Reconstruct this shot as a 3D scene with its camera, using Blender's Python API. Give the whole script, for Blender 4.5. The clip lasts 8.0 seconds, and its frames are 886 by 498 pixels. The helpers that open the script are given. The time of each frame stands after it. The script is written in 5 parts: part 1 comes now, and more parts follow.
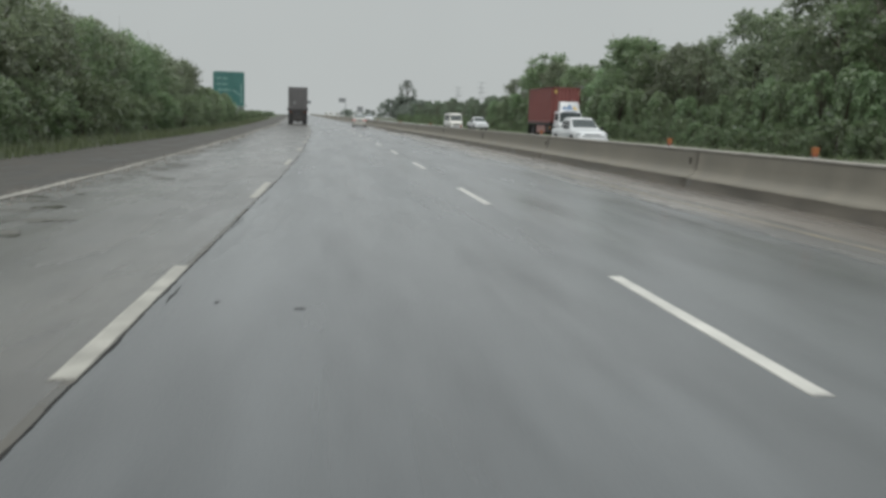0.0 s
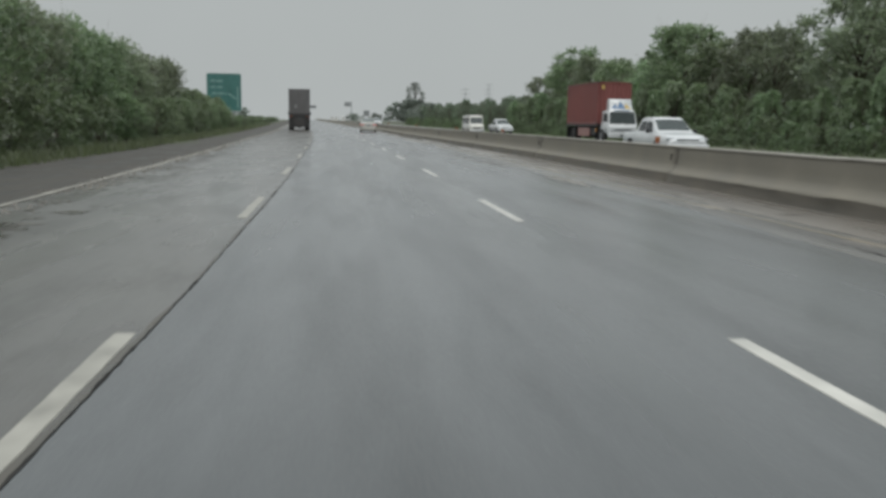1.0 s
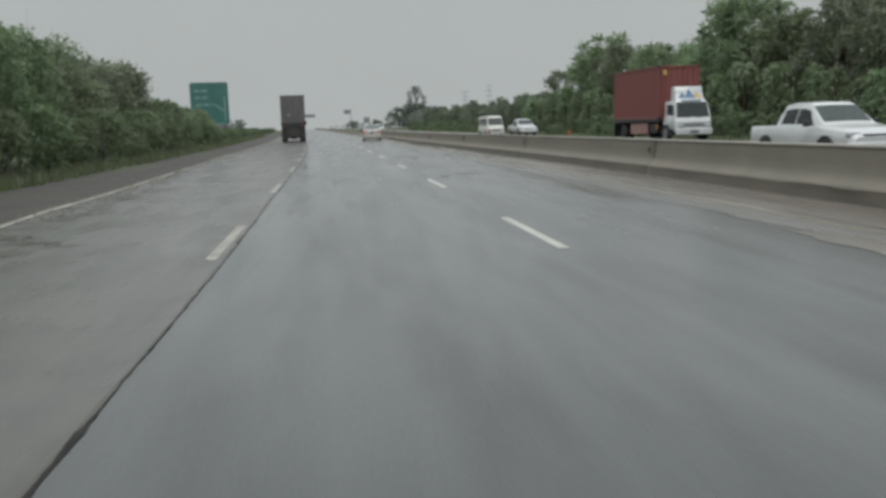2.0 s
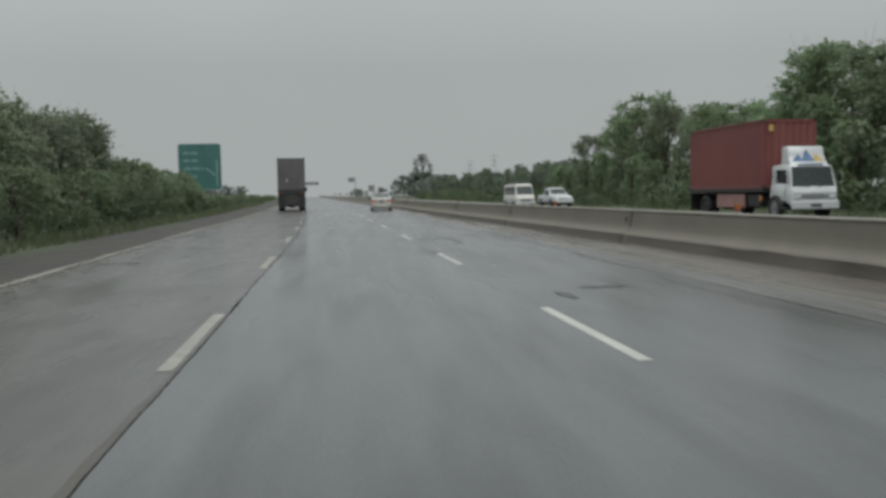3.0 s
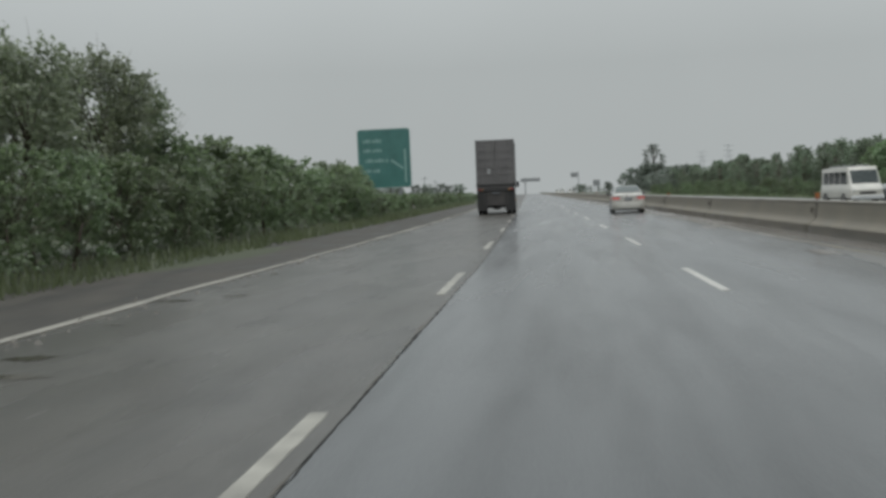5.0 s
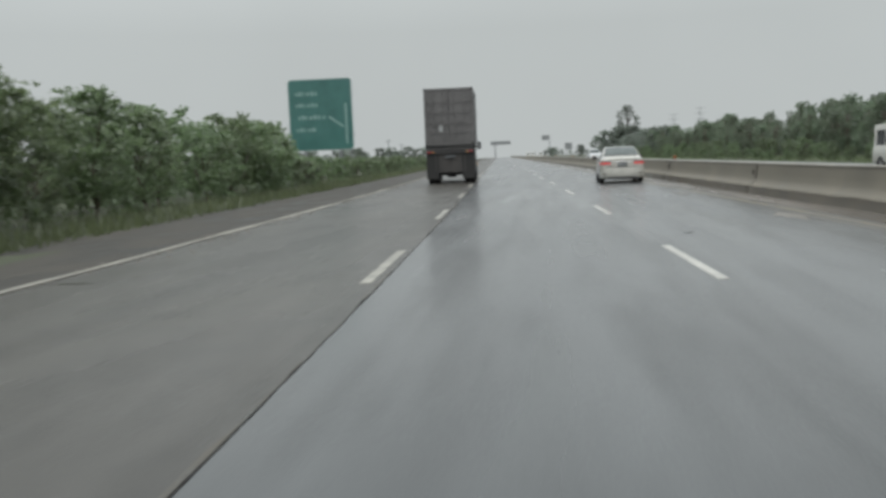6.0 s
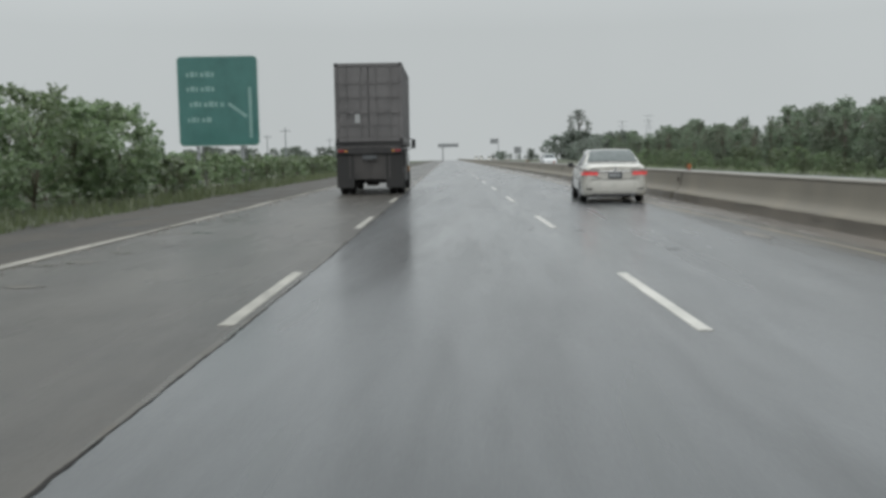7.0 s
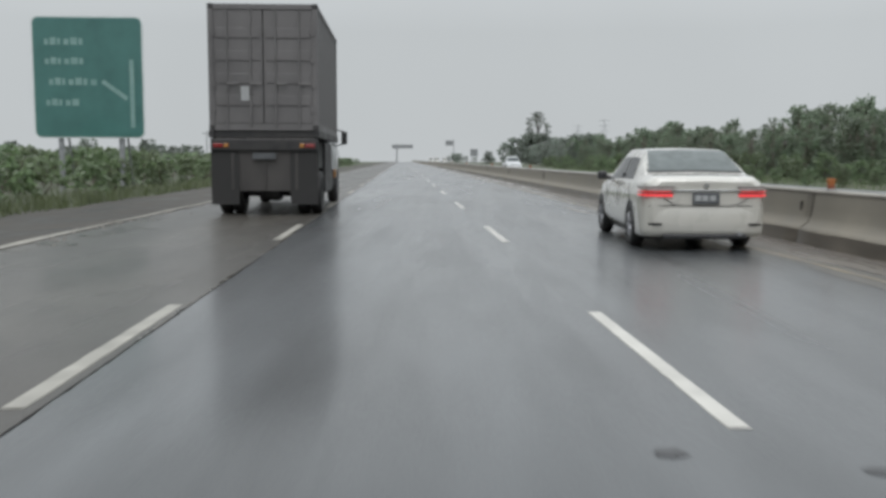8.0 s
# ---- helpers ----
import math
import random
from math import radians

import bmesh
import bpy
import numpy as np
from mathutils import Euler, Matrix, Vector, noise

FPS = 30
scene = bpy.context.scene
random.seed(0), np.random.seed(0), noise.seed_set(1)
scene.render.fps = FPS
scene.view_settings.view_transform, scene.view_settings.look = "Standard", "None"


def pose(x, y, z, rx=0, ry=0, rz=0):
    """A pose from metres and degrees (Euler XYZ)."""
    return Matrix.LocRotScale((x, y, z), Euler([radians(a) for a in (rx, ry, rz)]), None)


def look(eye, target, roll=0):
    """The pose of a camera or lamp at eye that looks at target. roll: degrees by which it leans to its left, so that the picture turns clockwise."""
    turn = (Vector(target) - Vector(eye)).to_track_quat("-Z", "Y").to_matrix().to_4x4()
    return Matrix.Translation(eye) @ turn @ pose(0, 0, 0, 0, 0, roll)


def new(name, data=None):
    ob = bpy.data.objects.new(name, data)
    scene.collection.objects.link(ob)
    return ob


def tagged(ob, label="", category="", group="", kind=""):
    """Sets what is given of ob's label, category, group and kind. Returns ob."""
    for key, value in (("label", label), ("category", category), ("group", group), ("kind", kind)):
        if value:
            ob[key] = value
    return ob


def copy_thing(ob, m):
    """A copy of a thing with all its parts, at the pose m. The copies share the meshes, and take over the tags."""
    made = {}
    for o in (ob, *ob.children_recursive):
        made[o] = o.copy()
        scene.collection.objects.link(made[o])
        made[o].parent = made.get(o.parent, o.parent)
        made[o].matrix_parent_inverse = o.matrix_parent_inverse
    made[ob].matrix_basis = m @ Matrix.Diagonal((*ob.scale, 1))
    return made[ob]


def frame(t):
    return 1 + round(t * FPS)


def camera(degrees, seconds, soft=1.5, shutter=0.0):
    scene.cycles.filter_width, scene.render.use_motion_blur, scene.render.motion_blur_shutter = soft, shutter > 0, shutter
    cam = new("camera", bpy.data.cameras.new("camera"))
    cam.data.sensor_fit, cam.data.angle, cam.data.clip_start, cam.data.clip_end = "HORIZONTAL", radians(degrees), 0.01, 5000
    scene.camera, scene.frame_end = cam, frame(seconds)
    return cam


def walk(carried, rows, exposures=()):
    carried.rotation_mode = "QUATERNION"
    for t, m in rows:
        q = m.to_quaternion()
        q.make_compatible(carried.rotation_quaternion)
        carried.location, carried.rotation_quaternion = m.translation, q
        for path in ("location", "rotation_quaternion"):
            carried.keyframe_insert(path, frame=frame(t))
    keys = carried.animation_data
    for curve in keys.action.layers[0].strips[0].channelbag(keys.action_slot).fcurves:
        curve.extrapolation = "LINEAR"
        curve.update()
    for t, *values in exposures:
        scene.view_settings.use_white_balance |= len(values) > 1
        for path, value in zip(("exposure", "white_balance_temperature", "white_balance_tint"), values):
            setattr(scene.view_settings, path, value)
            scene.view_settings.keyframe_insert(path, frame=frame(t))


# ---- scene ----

cam = camera(52.0, 8.0, soft=3.3, shutter=0.2)
PATH = [
    (0.0, pose(-0.005, -0.003, 1.265, 81.999, -1.696, -6.363)),
    (0.5, pose(-0.042, 6.122, 1.289, 81.888, -1.591, -6.153)),
    (1.0, pose(-0.060, 12.180, 1.263, 82.180, -0.850, -6.000)),
    (1.2, pose(-0.034, 14.738, 1.285, 82.173, 0.018, -5.953)),
    (2.3, pose(-0.134, 28.368, 1.303, 82.887, 1.878, -6.074)),
    (2.5, pose(-0.159, 30.852, 1.308, 84.040, 1.929, -6.126)),
    (2.8, pose(-0.237, 34.529, 1.316, 85.863, 1.506, -6.022)),
    (3.0, pose(-0.288, 37.041, 1.319, 86.718, 1.118, -5.823)),
    (3.5, pose(-0.380, 43.273, 1.322, 86.952, 1.238, -2.464)),
    (3.7, pose(-0.411, 45.752, 1.329, 86.947, 1.358, -0.334)),
    (3.8, pose(-0.424, 46.972, 1.334, 87.061, 1.660, 3.091)),
    (4.0, pose(-0.456, 49.510, 1.357, 87.031, 1.908, 4.762)),
    (4.2, pose(-0.509, 51.957, 1.353, 87.160, 1.973, 5.369)),
    (4.5, pose(-0.563, 55.407, 1.357, 87.437, 1.929, 7.040)),
    (4.7, pose(-0.614, 58.034, 1.367, 87.389, 1.995, 7.319)),
    (5.8, pose(-0.873, 71.622, 1.409, 84.836, 2.975, 10.590)),
    (6.0, pose(-0.907, 74.288, 1.405, 84.541, 2.298, 6.259)),
    (6.5, pose(-0.996, 80.532, 1.422, 84.535, 1.356, 3.997)),
    (7.0, pose(-1.117, 86.674, 1.444, 84.570, 0.860, 3.001)),
    (7.5, pose(-1.252, 92.689, 1.466, 84.516, 0.276, 1.120)),
    (8.0, pose(-1.407, 98.948, 1.502, 84.662, -0.160, 0.147)),
]
EXPOSURES = [(0.0, 0.14, 6500, 10), (0.5, 0.16, 6490, 10), (1.0, 0.00, 6460, 10), (2.5, -0.04, 6480, 10), (3.0, -0.20, 6470, 10), (3.5, -0.24, 6450, 10), (4.5, -0.20, 6420, 10), (5.9, 0.18, 6460, 10), (7.0, 0.22, 6430, 11), (8.0, 0.27, 6380, 13)]
walk(cam, PATH, EXPOSURES)

# ---------------------------------------------------------------- world and light
world = bpy.data.worlds.new("overcast_sky")
scene.world = world
world.use_nodes = True


def sky():
    nt = world.node_tree
    nt.nodes.clear()
    out = nt.nodes.new("ShaderNodeOutputWorld")
    bg = nt.nodes.new("ShaderNodeBackground")
    tex = nt.nodes.new("ShaderNodeTexSky")
    tex.sky_type, tex.sun_disc = "NISHITA", False
    tex.sun_elevation, tex.sun_rotation = radians(65), radians(190)
    tex.dust_density, tex.air_density = 6.0, 1.0
    grey = nt.nodes.new("ShaderNodeHueSaturation")
    grey.inputs["Saturation"].default_value = 0.05
    # cloud layer: darker towards the horizon, brighter overhead
    geo = nt.nodes.new("ShaderNodeTexCoord")
    sep = nt.nodes.new("ShaderNodeSeparateXYZ")
    ramp = nt.nodes.new("ShaderNodeValToRGB")
    e = ramp.color_ramp.elements
    e[0].position, e[0].color = 0.0, (0.485, 0.515, 0.51, 1)
    e[1].position, e[1].color = 1.0, (1.40, 1.51, 1.53, 1)
    m = e.new(0.14)
    m.color = (0.458, 0.49, 0.485, 1)
    m = e.new(0.35)
    m.color = (0.66, 0.705, 0.705, 1)
    noi = nt.nodes.new("ShaderNodeTexNoise")
    noi.inputs["Scale"].default_value, noi.inputs["Detail"].default_value = 2.2, 4
    mp = nt.nodes.new("ShaderNodeMapRange")
    mp.inputs["To Min"].default_value, mp.inputs["To Max"].default_value = 0.90, 1.10
    mul = nt.nodes.new("ShaderNodeMix")
    mul.data_type, mul.blend_type = "RGBA", "MULTIPLY"
    mul.inputs["Factor"].default_value = 1.0
    mix = nt.nodes.new("ShaderNodeMix")
    mix.data_type = "RGBA"
    mix.inputs["Factor"].default_value = 0.012
    ln = nt.links.new
    ln(geo.outputs["Generated"], sep.inputs[0])
    ln(sep.outputs["Z"], ramp.inputs[0])
    ln(geo.outputs["Generated"], noi.inputs["Vector"])
    ln(noi.outputs["Fac"], mp.inputs["Value"])
    ln(ramp.outputs["Color"], mul.inputs["A"])
    ln(mp.outputs["Result"], mul.inputs["B"])
    ln(tex.outputs["Color"], grey.inputs["Color"])
    ln(mul.outputs["Result"], mix.inputs["A"])
    ln(grey.outputs["Color"], mix.inputs["B"])
    ln(mix.outputs["Result"], bg.inputs["Color"])
    bg.inputs["Strength"].default_value = 0.9
    ln(bg.outputs[0], out.inputs[0])


sky()
lamp = bpy.data.lights.new("sun", "SUN")
lamp.energy, lamp.angle, lamp.color = 1.4, radians(50), (1.0, 0.98, 0.95)
sun = new("sun", lamp)
sun.matrix_world = look((-8, -45, 100), (0, 0, 0))

# ---------------------------------------------------------------- the road's line
BEND, RISE, LEVEL, FLAT = 0.0480, 0.0049, 110.0, 640.0
DASH, PERIOD, FIRST = 3.35, 9.92, 4.03
LANE_LEFT, LANE_RIGHT = -1.295, 2.34


def cx(s):
    a = min(max(s, 0.0), LEVEL)
    return -(BEND * a * a / (2 * LEVEL) + BEND * max(s - LEVEL, 0.0))


def cz(s):
    a = min(max(s, 0.0), LEVEL)
    return RISE * a * a / (2 * LEVEL) + RISE * max(min(s, FLAT) - LEVEL, 0.0)


def climb(s):
    return RISE * min(max(s, 0.0), LEVEL) / LEVEL if s < FLAT else 0.0


def lane_seam(s):
    """Where the asphalt meets the slow lane."""
    return float(np.interp(s, (9, 14, 19, 34, 40, 53, 61, 80, 88, 100, 120), (-1.22, -1.20, -1.15, -1.135, -1.18, -1.195, -1.12, -1.10, -1.14, -1.15, -1.17)))


def pavement_edge(s):
    """The slow lane's outer edge wanders a little."""
    return float(np.interp(s, (0, 20, 45, 75, 100, 125), (-4.55, -4.6, -4.95, -5.35, -5.05, -4.95)))


def silt_edge(s):
    """How far the mud from the gutter has spread over the fast lane."""
    return float(np.interp(s, (0, 14, 17, 19, 26, 38, 41, 44, 49, 53, 56, 60, 64, 68, 73, 80, 120, 200), (5.4, 5.25, 5.3, 5.0, 5.4, 5.25, 4.88, 5.1, 5.1, 4.97, 5.08, 5.4, 5.95, 5.55, 5.0, 5.5, 5.6, 5.9)))


def median(s):
    """Middle of the barrier."""
    return float(np.interp(s, (10, 45, 60, 76, 100, 115, 130), (7.80, 7.78, 7.62, 7.32, 7.14, 7.32, 7.32)))


def heading(s):
    return math.degrees(math.atan(BEND * min(max(s, 0.0), LEVEL) / LEVEL))


def P(s, lat, z=0.0):
    return Vector((lat + cx(s), s, cz(s) + z))


def place(s, lat, z=0.0, turn=0.0, size=(1, 1, 1)):
    p = P(s, lat, z)
    slope = Matrix.Rotation(math.atan(climb(s)), 4, "X")
    return Matrix.Translation(p) @ slope @ Matrix.LocRotScale(None, Euler((0, 0, radians(heading(s) + turn))), size)


# ---------------------------------------------------------------- material tools
def material(name):
    m = bpy.data.materials.new(name)
    m.use_nodes = True
    nt = m.node_tree
    return m, nt, nt.nodes["Principled BSDF"]


def coords(nt, scale=(1, 1, 1), local=False):
    mp = nt.nodes.new("ShaderNodeMapping")
    mp.inputs["Scale"].default_value = scale
    if local:
        t = nt.nodes.new("ShaderNodeTexCoord")
        nt.links.new(t.outputs["Object"], mp.inputs["Vector"])
    else:
        g = nt.nodes.new("ShaderNodeNewGeometry")
        nt.links.new(g.outputs["Position"], mp.inputs["Vector"])
    return mp.outputs["Vector"]


def grain(nt, scale, detail=4, stretch=(1, 1, 1), local=False, rough=0.55):
    n = nt.nodes.new("ShaderNodeTexNoise")
    n.inputs["Scale"].default_value, n.inputs["Detail"].default_value = scale, detail
    n.inputs["Roughness"].default_value = rough
    nt.links.new(coords(nt, stretch, local), n.inputs["Vector"])
    return n.outputs["Fac"]


def span(nt, value, lo, hi, a=0.3, b=0.7):
    r = nt.nodes.new("ShaderNodeMapRange")
    r.inputs["From Min"].default_value, r.inputs["From Max"].default_value = a, b
    r.inputs["To Min"].default_value, r.inputs["To Max"].default_value = lo, hi
    nt.links.new(value, r.inputs["Value"])
    return r.outputs["Result"]


def blend(nt, fac, a, b):
    x = nt.nodes.new("ShaderNodeMix")
    x.data_type = "RGBA"
    if isinstance(fac, (int, float)):
        x.inputs["Factor"].default_value = fac
    else:
        nt.links.new(fac, x.inputs["Factor"])
    for key, v in (("A", a), ("B", b)):
        if isinstance(v, tuple):
            x.inputs[key].default_value = (*v, 1)
        else:
            nt.links.new(v, x.inputs[key])
    return x.outputs["Result"]


def relief(nt, bsdf, value, strength=0.3, distance=0.01, into="Normal"):
    b = nt.nodes.new("ShaderNodeBump")
    b.inputs["Strength"].default_value, b.inputs["Distance"].default_value = strength, distance
    nt.links.new(value, b.inputs["Height"])
    nt.links.new(b.outputs["Normal"], bsdf.inputs[into])


def surface(name, dark, light, scale=3.0, rough=(0.4, 0.7), metal=0.0, local=True, fine=40.0, bump=0.15, spec=0.5, stretch=(1, 1, 1), coat=0.0):
    """A painted or mineral surface: two colours mixed by coarse and fine grain, uneven gloss, fine relief."""
    m, nt, b = material(name)
    big = grain(nt, scale, 5, stretch, local)
    small = grain(nt, fine, 3, (1, 1, 1), local)
    col = blend(nt, span(nt, big, 0, 1), dark, light)
    mid = tuple((p + q) / 2 for p, q in zip(dark, light))
    col = blend(nt, span(nt, small, 0.0, 0.35), col, mid)
    nt.links.new(col, b.inputs["Base Color"])
    nt.links.new(span(nt, big, rough[0], rough[1]), b.inputs["Roughness"])
    b.inputs["Metallic"].default_value = metal
    b.inputs["Specular IOR Level"].default_value = spec
    b.inputs["Coat Weight"].default_value = coat
    b.inputs["Coat Roughness"].default_value = 0.08
    if bump:
        relief(nt, b, small, bump, 0.004)
    return m


def wet_road(name, dark, light, tint, wet_lo, wet_hi, stone=0.25, mottle=0.35, dull=0.15, along=0.12, silt=0.0, puddled=0.75):
    m, nt, b = material(name)
    streak = grain(nt, 1.1, 5, (1.0, 0.055, 1), rough=0.6)
    patch = grain(nt, 0.22, 4, (1.0, along * 2, 1))
    pebble = grain(nt, 90.0, 3)
    mottled = grain(nt, 2.6, 5, (1.0, along * 2, 1))
    lobes = grain(nt, 0.75, 3, (1.0, along, 1))
    col = blend(nt, span(nt, streak, 0, 1, 0.32, 0.68), dark, light)
    col = blend(nt, span(nt, patch, 0.0, 0.7, 0.35, 0.7), col, tint)
    col = blend(nt, span(nt, pebble, 0.0, stone, 0.3, 0.75), col, tuple(v * 1.5 for v in light))
    col = blend(nt, span(nt, lobes, 0.0, puddled, 0.42, 0.68), col, tuple(v * 0.55 for v in dark))
    col = blend(nt, span(nt, mottled, 0.0, mottle, 0.45, 0.75), col, tuple(v * 0.6 for v in dark))
    nt.links.new(col, b.inputs["Base Color"])
    b.inputs["Specular IOR Level"].default_value = 0.5
    nt.links.new(span(nt, pebble, 0.35, 0.6), b.inputs["Roughness"])
    # the film of rain water
    b.inputs["Coat IOR"].default_value = 1.34
    wet = nt.nodes.new("ShaderNodeMath")
    wet.operation = "MULTIPLY"
    nt.links.new(span(nt, streak, 0.75, 1.2, 0.3, 0.7), wet.inputs[0])
    nt.links.new(span(nt, lobes, 0.72, 1.12), wet.inputs[1])
    mud = grain(nt, 1.5, 7, (1.0, along, 1), rough=0.68)
    film = span(nt, mud, 1.0, 1.0 - dull, 0.44, 0.66)
    if silt:
        # a rougher, older stretch further on, where the water film is broken by silt
        sep = nt.nodes.new("ShaderNodeSeparateXYZ")
        nt.links.new(coords(nt), sep.inputs[0])
        old = nt.nodes.new("ShaderNodeMath")
        old.operation = "MULTIPLY"
        nt.links.new(span(nt, sep.outputs["Y"], 1.0, 1.0 - silt, 35.0, 92.0), old.inputs[0])
        nt.links.new(film, old.inputs[1])
        film = old.outputs[0]
    nt.links.new(film, b.inputs["Coat Weight"])
    nt.links.new(span(nt, wet.outputs[0], wet_hi, wet_lo, 0.6, 1.3), b.inputs["Coat Roughness"])
    ripple = grain(nt, 14.0, 3, (1.0, 0.5, 1))
    relief(nt, b, ripple, 0.06, 0.01, "Coat Normal")
    relief(nt, b, pebble, 0.30, 0.004)
    return m


ASPHALT = wet_road("wet_asphalt", (0.025, 0.0275, 0.029), (0.055, 0.060, 0.063), (0.038, 0.0415, 0.044), 0.10, 0.31, 0.25, 0.35, 0.30, 0.13)
CONCRETE_LANE = wet_road("wet_worn_lane", (0.021, 0.0190, 0.0155), (0.054, 0.049, 0.041), (0.038, 0.033, 0.027), 0.13, 0.38, 0.35, 0.45, 0.40, 0.3, 0.72, 0.3)
FAR_LANE = wet_road("wet_far_carriageway", (0.05, 0.052, 0.052), (0.09, 0.092, 0.092), (0.075, 0.075, 0.07), 0.2, 0.35)
MUD = wet_road("wet_muddy_gutter", (0.075, 0.060, 0.046), (0.15, 0.125, 0.10), (0.10, 0.09, 0.078), 0.06, 0.38, 0.3)
SILT = wet_road("wet_silty_asphalt", (0.040, 0.0365, 0.032), (0.088, 0.080, 0.069), (0.062, 0.056, 0.048), 0.12, 0.36, 0.3, 0.4, 0.35, 0.10)
MUDDY = surface("dark_wet_mud", (0.030, 0.027, 0.022), (0.075, 0.066, 0.052), 2.0, (0.15, 0.5), local=False, fine=18.0, bump=0.5)
GRAVEL = surface("dark_wet_gravel", (0.020, 0.0185, 0.016), (0.074, 0.068, 0.058), 1.4, (0.50, 0.90), local=False, fine=16.0, bump=0.8, spec=0.3, stretch=(1, 0.35, 1))
SOIL = surface("wet_soil_and_grass", (0.030, 0.038, 0.020), (0.062, 0.070, 0.036), 0.35, (0.7, 0.95), local=False, fine=6.0, bump=0.5)
LINE = surface("white_road_paint", (0.31, 0.30, 0.27), (0.52, 0.505, 0.46), 2.5, (0.3, 0.5), local=False, fine=30.0, bump=0.3, coat=0.4)
WORN_LINE = surface("worn_white_road_paint", (0.155, 0.148, 0.128), (0.34, 0.328, 0.29), 3.5, (0.35, 0.6), local=False, fine=16.0, bump=0.4)
YELLOW = surface("worn_yellow_road_paint", (0.075, 0.070, 0.058), (0.20, 0.165, 0.10), 1.2, (0.35, 0.6), local=False, fine=25.0, bump=0.3)
TAR = surface("black_open_crack", (0.014, 0.014, 0.014), (0.045, 0.043, 0.041), 2.0, (0.85, 1.0), local=False, fine=30, bump=0.4, spec=0.05)
PATCH = surface("dark_road_patch", (0.018, 0.018, 0.019), (0.05, 0.05, 0.051), 5.0, (0.25, 0.55), local=False, fine=30, bump=0.4)
RUBBLE = surface("wet_crumbled_stone", (0.08, 0.075, 0.066), (0.20, 0.188, 0.165), 1.2, (0.5, 0.8), local=False, fine=12, bump=0.5)
KERB = surface("pale_kerb_edge", (0.135, 0.128, 0.112), (0.28, 0.265, 0.232), 1.2, (0.5, 0.8), local=False, fine=12, bump=0.5)
BARRIER = surface("beige_weathered_concrete", (0.124, 0.113, 0.090), (0.194, 0.177, 0.143), 1.3, (0.55, 0.85), local=False, fine=12, bump=0.35, stretch=(1, 0.9, 0.7))
# Skylight on the barrier's top face is put into this paler colour.
BARRIER_CAP = surface("sky_lit_concrete_edge", (0.18, 0.168, 0.145), (0.29, 0.272, 0.24), 2.0, (0.5, 0.8), local=False, fine=14, bump=0.35)
BARRIER_FOOT = surface("dirt_splashed_concrete", (0.064, 0.057, 0.047), (0.148, 0.130, 0.105), 1.6, (0.3, 0.6), local=False, fine=20, bump=0.5, stretch=(1, 0.5, 2))
JOINT = surface("dark_joint", (0.03, 0.027, 0.024), (0.06, 0.052, 0.045), 3, (0.6, 0.9), local=False, bump=0.2)
REDDISH = surface("dull_red_plastic", (0.16, 0.035, 0.02), (0.24, 0.06, 0.03), 6, (0.35, 0.6))
ORANGE = surface("orange_plastic", (0.22, 0.075, 0.025), (0.34, 0.12, 0.03), 6, (0.35, 0.6))
STEEL = surface("galvanised_steel", (0.22, 0.23, 0.24), (0.38, 0.39, 0.40), 4, (0.4, 0.6), 0.6)
RODS = surface("dirty_lock_rod_steel", (0.11, 0.107, 0.106), (0.19, 0.185, 0.182), 3, (0.45, 0.7), 0.2)
TAILBOARD = surface("dirty_dark_board", (0.036, 0.034, 0.033), (0.078, 0.072, 0.068), 1.4, (0.4, 0.7), 0.1, stretch=(1, 1, 0.5))
DARKSTEEL = surface("dark_chassis_steel", (0.018, 0.018, 0.02), (0.05, 0.048, 0.046), 3, (0.4, 0.7), 0.2)
RUBBER = surface("black_rubber", (0.012, 0.012, 0.012), (0.028, 0.027, 0.026), 6, (0.55, 0.8))
# Distant dark panels: mist is put into this lighter grey.
GREYPANEL = surface("hazed_grey_panel", (0.19, 0.20, 0.205), (0.27, 0.28, 0.285), 0.6, (0.4, 0.6), 0.1)
SIGN_GREEN = surface("green_sign_sheeting", (0.034, 0.112, 0.102), (0.054, 0.168, 0.152), 0.9, (0.3, 0.45), coat=0.3)
SIGN_WHITE = surface("white_sign_sheeting", (0.42, 0.48, 0.47), (0.58, 0.64, 0.62), 3.0, (0.35, 0.5), bump=0)
SIGN_MARK = surface("faded_sign_marks", (0.13, 0.25, 0.23), (0.22, 0.34, 0.32), 3.0, (0.35, 0.5), bump=0)
PEARL = surface("pearl_white_car_paint", (0.41, 0.40, 0.362), (0.50, 0.489, 0.447), 1.5, (0.22, 0.34), coat=1.0, bump=0)
WHITE = surface("white_vehicle_paint", (0.42, 0.435, 0.44), (0.56, 0.57, 0.57), 1.5, (0.28, 0.45), coat=0.8, bump=0)
REDBOX = surface("maroon_container_paint", (0.140, 0.042, 0.038), (0.215, 0.072, 0.063), 0.9, (0.4, 0.65), bump=0.1, stretch=(1, 1, 0.4))
GREYBOX = surface("brown_grey_container_paint", (0.086, 0.083, 0.083), (0.155, 0.149, 0.148), 0.9, (0.4, 0.65), bump=0.1, stretch=(1, 1, 0.4))
CREAM = surface("cream_vehicle_paint", (0.38, 0.375, 0.34), (0.52, 0.51, 0.46), 1.5, (0.3, 0.5), coat=0.6, bump=0)
PINK = surface("faded_red_panel", (0.24, 0.12, 0.105), (0.36, 0.22, 0.20), 2, (0.5, 0.7))
BLACKTRIM = surface("black_plastic_trim", (0.012, 0.012, 0.013), (0.03, 0.03, 0.032), 5, (0.35, 0.55))
